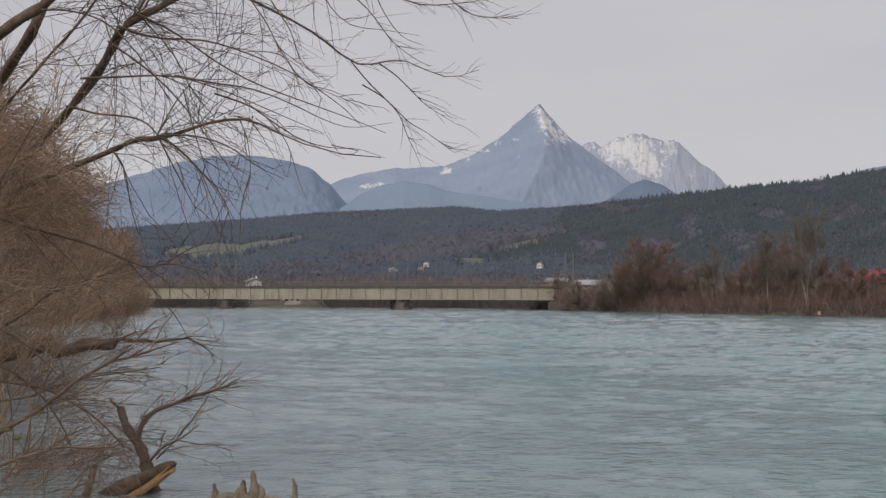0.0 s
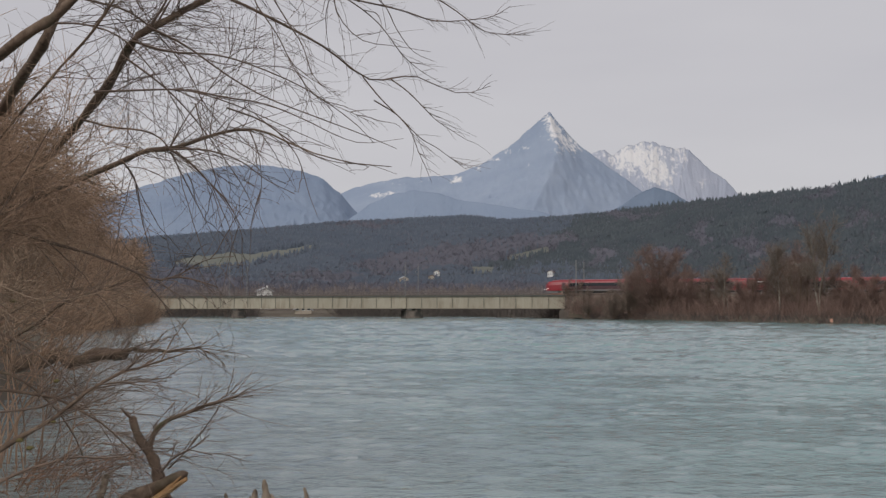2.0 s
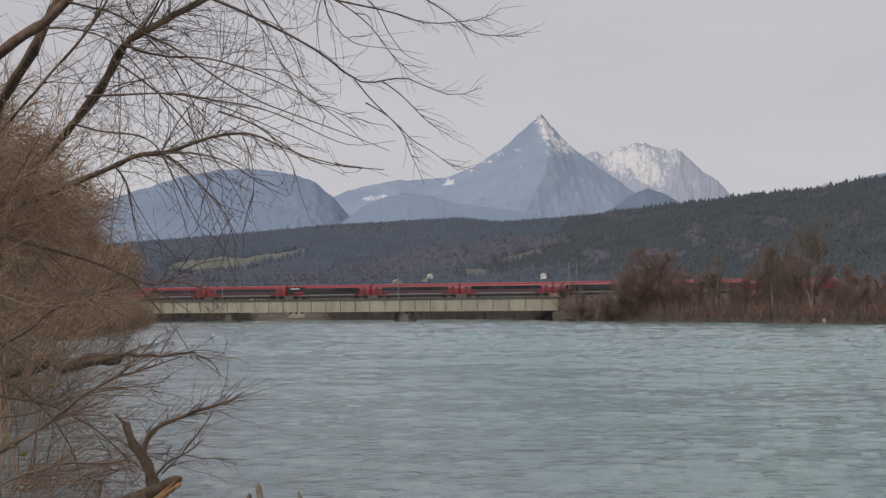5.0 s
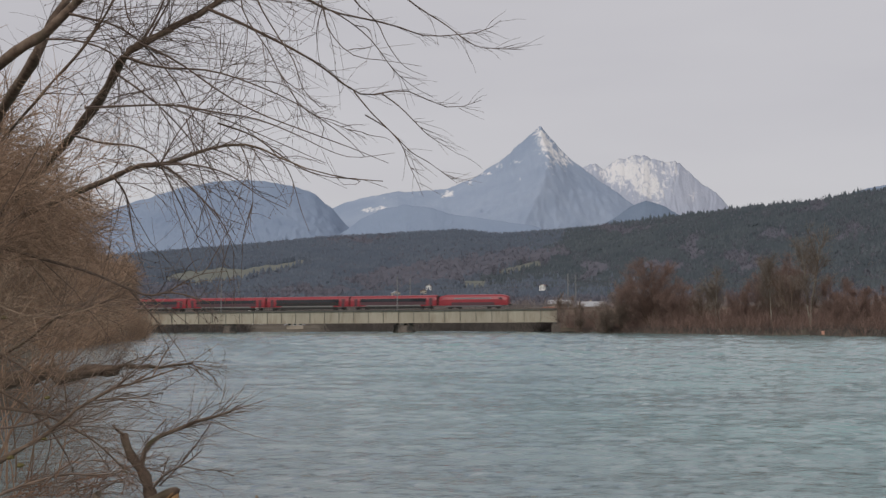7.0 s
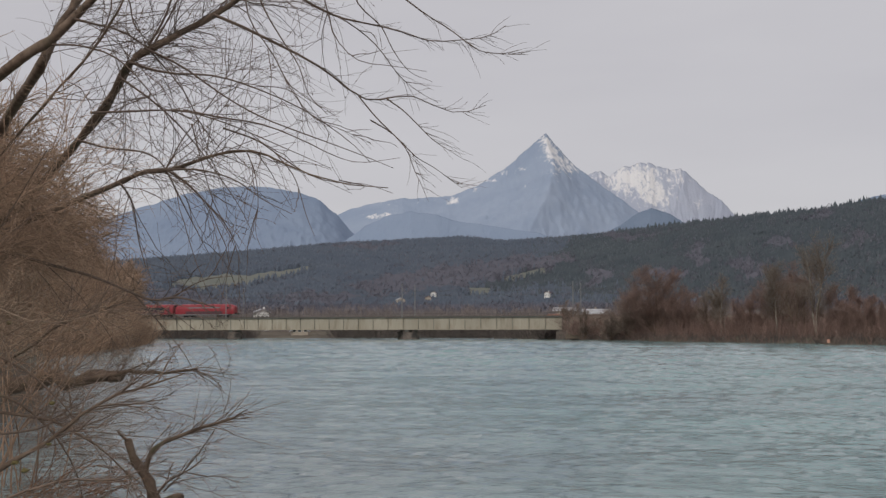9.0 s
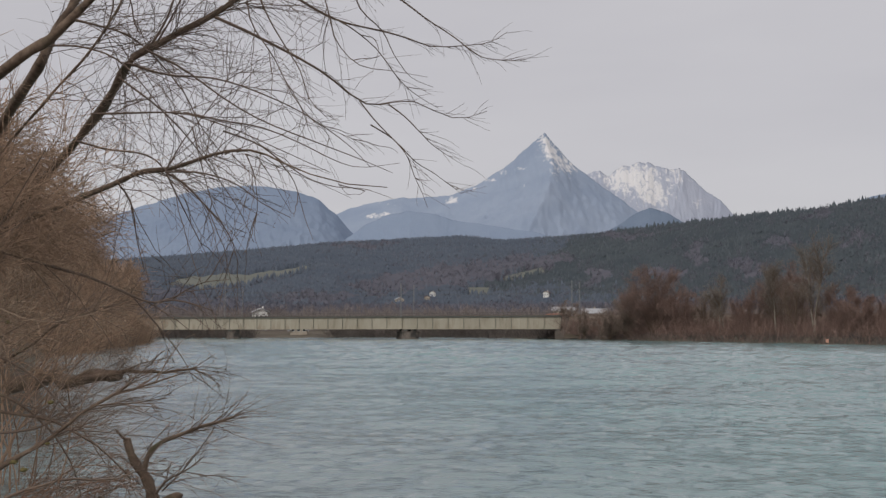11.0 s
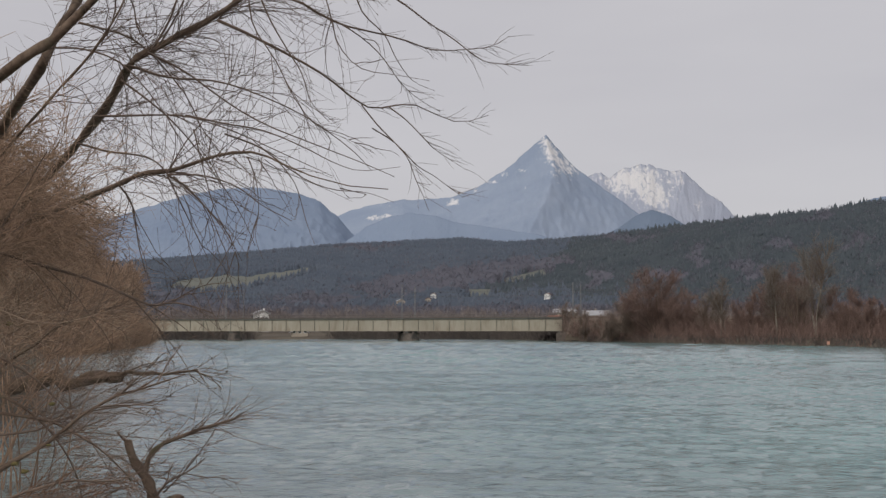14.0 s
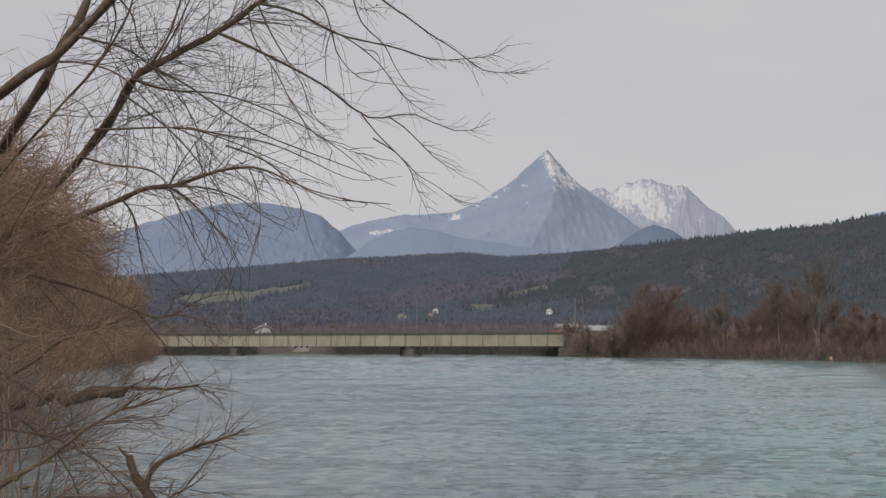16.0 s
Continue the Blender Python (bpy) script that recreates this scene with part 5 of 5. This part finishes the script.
BANK = [(17.5, 5.3, 2.0), (22, 5.9, 2.0), (27, 6.1, 2.0), (32.5, 6.0, 2.0), (39, 6.4, 2.2), (46, 6.8, 2.4), (55, 7.0, 2.6), (65, 7.0, 2.8), (77, 7.0, 3.0), (91, 7.0, 3.2),
        (107, 7.0, 3.4), (124, 8.0, 3.6), (143, 9.5, 4.0), (158, 10.5, 4.2), (175, 11.0, 4.4), (195, 11.0, 4.6), (218, 10.0, 5.0), (248, 9.0, 5.0)]
for y, h, w in BANK:
    for row in range(2 if y < 60 or y > 115 else 1):
        x = -1.5 - 0.262 * y - (2.0 + 3.4 * row) - 0.012 * y + 0.25 * rng.normal() - (3.0 if y < 30 else 2.0 if y < 40 else 4.4 if y < 150 else 1.2)
        shrub(x, y + 1.4 * row, h * (1 + 0.04 * row), w, (3400 if row == 0 else 2000) if y < 50 else 2200 if y < 115 else 3600, TWIG_BRUSH, "dense brown leafless shrub on the near riverbank", lean=2.2 if y < 30 else 1.5 if y < 40 else 3.2 if y < 150 else 0.6, width=0.0056 + 0.00016 * y, points=3, stem_mat=TWIG_MID if y < 30 else None)
brush_strip([(-2.6 - 0.262 * k - 6.5 * math.exp(-((k - 95) / 55) ** 2), k, 0.3) for k in (95, 125, 160, 200, 245)], 4.5, 6000, "shore_brush", "brown brush hanging over the near waterline", TWIG_BRUSH, 0.026, 3.0)
shrub(-6.6, 10.8, 4.4, 1.5, 2600, TWIG_BRUSH, "dense brown leafless shrub before the willow", lean=1.6, width=0.0034, points=4, stem_r=0.012, stem_mat=TWIG_MID)

shrub(-6.6, 13.2, 3.1, 1.9, 700, TWIG_DRY, "pale dry leafless shrub overhanging the water", lean=0.5, width=0.0042, points=5, stem_r=0.012, stem_mat=TWIG_MID)
shrub(-5.9, 14.8, 3.2, 1.7, 700, TWIG_BRUSH, "tangled brown leafless shrub overhanging the water", lean=0.4, width=0.0045, points=5, stem_r=0.012)
shrub(-7.6, 17.0, 3.4, 2.2, 1000, TWIG_DRY, "pale tangled leafless shrub beside the water", lean=0.8, width=0.0048, points=5, stem_r=0.012, stem_mat=TWIG_MID)


def sprawl(at, d, stems, reach, mat, label, seed):
    """A shrub whose long stems arch out over the water and fork into crooked shoots."""
    g2 = np.random.default_rng(seed)
    root = spot(*at, d)
    ob = thing("sprawling_shrub", label, "shrub", group="shrubs along the near bank")
    lines = []
    for k in range(stems):
        foot = root + np.array([g2.normal() * 0.25, g2.normal() * 0.4, 0])
        foot[2] = min(foot[2], float(ground_z(foot[0], foot[1])) + 0.02) - 0.1
        tilt = g2.uniform(-0.25, 0.95)
        ln = reach * g2.uniform(0.5, 1.05)
        way = np.array([math.cos(tilt), g2.uniform(-0.5, 0.5), math.sin(tilt)])
        lift = np.array([0, 0, 0.55 * (1 - max(0, tilt))])
        pts = [foot, foot + (way * 0.3 + lift * 0.5) * ln, foot + (way * 0.65 + lift * 0.7) * ln + g2.normal(size=3) * 0.08, foot + (way + lift * g2.uniform(0.1, 0.8)) * ln + g2.normal(size=3) * 0.1]
        line = spline(pts, 14)
        line[1:] += np.cumsum(g2.normal(size=(13, 3)) * 0.016, axis=0)
        lines.append(line)
        branch_part("stem", line, g2.uniform(0.006, 0.014), 0.003, ob, mat, 6)
    lines = np.array(lines)
    l2 = sprout(lines, stems * 6, 0.25, 1.0, (20, 70), (0.35, 0.95), 0.1, 0.05, 8, 0.14, 0.3, pull=(0.15, 0, 0), curl=0.6)
    l3 = sprout(l2, stems * 16, 0.2, 1.0, (20, 70), (0.12, 0.4), 0.05, 0.03, 6, 0.12, 0.3, curl=0.6)
    part("twig", mesh_of("twig", *join(tubes(l2, 0.0048, 0.0022, 4), tubes(l3, 0.0027, 0.0015, 3)), mat), None, ob, "crooked thin shoots")["kind"] = "stuff"


sprawl((-40, 800), 11.6, 18, 1.7, TWIG_ORANGE, "orange-brown leafless shrub sprawling over the water", 5)
sprawl((60, 800), 12.6, 15, 1.5, TWIG_MID, "dark brown leafless shrub sprawling over the water", 6)
sprawl((20, 760), 14.0, 16, 2.0, TWIG_ORANGE, "reddish-brown leafless shrub arching over the shallows", 7)
sprawl((130, 760), 15.5, 7, 1.6, TWIG_MID, "thin dark leafless shrub standing in the shallows", 8)


# ---- near bank: dead wood at the waterline ----
def broken_tree():
    """A snapped trunk with one live branch, its foot split open."""
    D = 12.4
    ob = thing("broken_willow", "snapped willow trunk with a split foot and one arching branch", "tree stump")
    trunk = limb([(283, 960), (275, 915), (263, 878), (241, 845), (229, 808)], D, 12)
    branch_part("trunk", trunk, 0.085, 0.042, ob, BARK, 10)
    branch_part("stub", limb([(231, 812), (219, 802), (210, 792)], D, 5), 0.02, 0.012, ob, BARK, 6)
    arch = limb([(259, 866), (267, 835), (287, 815), (321, 801), (357, 787), (389, 778), (419, 768)], D, 14)
    branch_part("branch", arch, 0.03, 0.014, ob, BARK, 8, "arching branch with green bark")
    low = limb([(279, 905), (301, 880), (336, 862), (366, 838)], D - 0.2, 8)
    branch_part("branch", low, 0.016, 0.006, ob, TWIG, 6)
    tall = limb([(291, 900), (331, 860), (376, 800), (391, 770)], D + 0.3, 8)
    branch_part("branch", tall, 0.01, 0.004, ob, TWIG, 5)
    tips = sprout(arch[None], 30, 0.35, 1.0, (10, 45), (0.25, 0.7), 0.2, 0.12, 7, 0.06, 0.25, pull=(0.1, 0, 0.1), curl=0.7)
    more = sprout(np.concatenate([arch[None], spline(trunk, 14)[None], spline(low, 14)[None]]), 44, 0.1, 0.9, (25, 70), (0.3, 0.9), 0.2, 0.15, 7, 0.08, 0.2, curl=0.6)
    fine = sprout(np.concatenate([tips, more]), 150, 0.2, 1.0, (15, 50), (0.08, 0.3), 0.05, 0.1, 5, 0.08, 0.3)
    part("twig", mesh_of("twig", *join(tubes(tips, 0.005, 0.0016, 4), tubes(more, 0.0045, 0.0016, 4), tubes(fine, 0.0024, 0.0013, 3)), TWIG_MID), None, ob, "thin brown shoots")["kind"] = "stuff"
    branch_part("root_log", limb([(110, 1015), (170, 985), (240, 948), (300, 918), (322, 910)], D - 0.1, 10), 0.13, 0.05, ob, BARK, 10, "snapped root log with rough bark")
    for k in range(5):
        a = limb([(205 + 6 * k, 990 - 3 * k), (262 + 5 * k, 962 - 5 * k), (322 + rng.uniform(-10, 6), 926 - 5 * k + rng.uniform(-3, 3))], D - 0.22 + 0.03 * k, 6)
        part("splinter", mesh_of("splinter", *tubes(a[None], 0.05, 0.016, 6), SPLIT_WOOD), None, ob, "fresh orange split wood")


broken_tree()


def driftwood(points, d, r0, r1, label, jags=0, twigs=0, mat=None):
    ob = thing("driftwood", label, "driftwood", group="dead wood at the waterline")
    s = limb(points, d, 12)
    s[1:-1] += rng.normal(size=(10, 3)) * r0 * 0.25
    branch_part("log", s, r0, r1, ob, mat or DEAD_WOOD, 9)
    for _ in range(jags):
        i = rng.integers(2, 11)
        tip = s[i] + np.array([rng.normal() * 0.05, 0, rng.uniform(0.1, 0.24)])
        branch_part("snag", spline([s[i], (s[i] + tip) / 2 + rng.normal(size=3) * 0.015, tip], 5), r0 * 0.8, 0.02, ob, mat or DEAD_WOOD, 6)
    if twigs:
        l2 = sprout(s[None], twigs, 0.15, 1.0, (20, 65), (0.4, 1.3), 0.3, 0.05, 7, 0.08, 0.3, pull=(0.3, 0, 0))
        l3 = sprout(l2, twigs * 6, 0.15, 1.0, (20, 60), (0.12, 0.5), 0.1, 0.04, 5, 0.08, 0.3)
        part("twig", mesh_of("twig", *join(tubes(l2, min(0.009, r0 * 0.22), 0.003, 4), tubes(l3, 0.0032 * d / 12, 0.0015, 3)), TWIG_MID), None, ob, "thin dry twigs")["kind"] = "stuff"
    return ob


snag_log = driftwood([(360, 985), (400, 972), (450, 966), (500, 970), (555, 985)], 11.7, 0.05, 0.035, "weathered broken log with jagged snags in the water")
for x, y, r in ((393, 944, 0.022), (437, 951, 0.03), (447, 936, 0.034), (462, 920, 0.034), (475, 945, 0.03), (534, 934, 0.018)):
    branch_part("snag", limb([(x + rng.uniform(-8, 4), 978), (x + rng.uniform(-3, 5), (y + 970) / 2), (x, y)], 11.7, 6), r * 2.4, 0.012, snag_log, DEAD_WOOD, 7)
driftwood([(182, 910), (178, 930), (166, 965)], 12.0, 0.035, 0.04, "short broken stub standing in the water")
driftwood([(20, 712), (80, 704), (130, 700), (180, 697), (218, 694)], 19.5, 0.15, 0.1, "thick fallen trunk lying over the water's edge", mat=BARK)
driftwood([(150, 700), (200, 692), (240, 686), (300, 690), (352, 683)], 19.4, 0.06, 0.015, "fallen branch hanging over the water with many twigs", twigs=24, mat=BARK)
driftwood([(-40, 885), (20, 850), (75, 818), (131, 773), (194, 734), (252, 714), (330, 690)], 11.0, 0.032, 0.006, "slanting dead branch with many dry twigs", twigs=22, mat=BARK)
driftwood([(-30, 760), (60, 765), (130, 790), (200, 840), (235, 880)], 11.8, 0.02, 0.006, "drooping dead branch with dry twigs", twigs=14, mat=BARK)
driftwood([(-20, 690), (60, 640), (110, 600), (170, 580), (235, 560)], 15.0, 0.028, 0.008, "bare branch leaning out of the shrubs", twigs=20, mat=BARK)
driftwood([(-30, 560), (40, 590), (90, 600), (150, 590), (200, 575)], 10.6, 0.007, 0.003, "pale dry arching twig", twigs=10, mat=TWIG_DRY)
driftwood([(-40, 640), (40, 680), (100, 730), (150, 790), (190, 850)], 12.2, 0.014, 0.005, "thin dead branch hanging towards the water", twigs=14, mat=TWIG_MID)
driftwood([(-30, 800), (60, 790), (140, 760), (230, 745), (300, 735)], 12.8, 0.016, 0.005, "thin dead branch over the water", twigs=14, mat=TWIG_MID)
driftwood([(-40, 940), (40, 900), (120, 880), (200, 880), (260, 860)], 11.6, 0.018, 0.006, "low dead branch over the water", twigs=20, mat=TWIG_MID)
driftwood([(-40, 720), (30, 740), (90, 790), (130, 850), (150, 920)], 13.0, 0.02, 0.006, "drooping dark dead branch", twigs=12, mat=BARK)


def moss_clump(x, y, d, size):
    """A cushion of yellowish moss on a branch."""
    bm = bmesh.new()
    bmesh.ops.create_icosphere(bm, subdivisions=2, radius=size * 0.6)
    for v in bm.verts:
        v.co *= 1 + 0.5 * noise.noise(v.co * 40 + Vector((x, y, d)))
        v.co.z *= 0.6
    ob = thing("moss", "yellowish moss cushion on a dead branch", "moss", pose(*spot(x, y, d)), group="moss on the branches")
    part("cushion", bm, MOSS, ob)


for k, (x, y, d, size) in enumerate(((95, 742, 11.1, 0.05), (28, 848, 11.0, 0.07), (45, 862, 11.0, 0.06), (88, 815, 11.0, 0.045), (20, 600, 13, 0.06))):
    moss_clump(x, y, d, size)


# ---- what moves ----
SWAY = ((0.0, -0.80), (0.5, -0.25), (1.0, -0.57), (1.5, -0.10), (2.0, 0.01), (2.5, 0.00), (3.0, 0.00), (3.5, -0.06), (4.0, -0.22), (6.5, 0.12), (7.0, -0.02), (7.5, 0.04), (8.0, -0.26), (8.5, -0.26), (9.0, -0.23), (11.5, 0.53), (12.0, 0.04), (12.5, 0.44), (13.0, 0.62), (13.5, -0.40), (14.0, 0.67), (14.5, 0.21), (15.0, 0.27), (15.5, 0.19), (16.0, -0.01))


def motions():
    """The train runs across the bridge at a steady 150 km/h; the river's surface glides downstream;
    the willow's thin boughs sway in the wind."""
    nose = ((0, 107.5), (1, 68.8), (2, 29.2), (3, -11.6), (4, -53.2), (6, -136), (8, -218.5), (10, -301), (12, -383.5), (14, -466), (16, -548.5))
    walk(train, [(t, on_track(s, -2.1, RAIL_Z - 0.05)) for t, s in nose])
    for o in swaying:
        walk(o, [(t, Matrix.Translation(pivot) @ pose(0, 0, 0, 0, angle, 0) @ Matrix.Translation(-Vector(pivot))) for t, angle in SWAY])
    walk(river, [(t, pose(FLOW[0] * 1.9 * t, FLOW[1] * 1.9 * t, 0)) for t in range(17)])


motions()
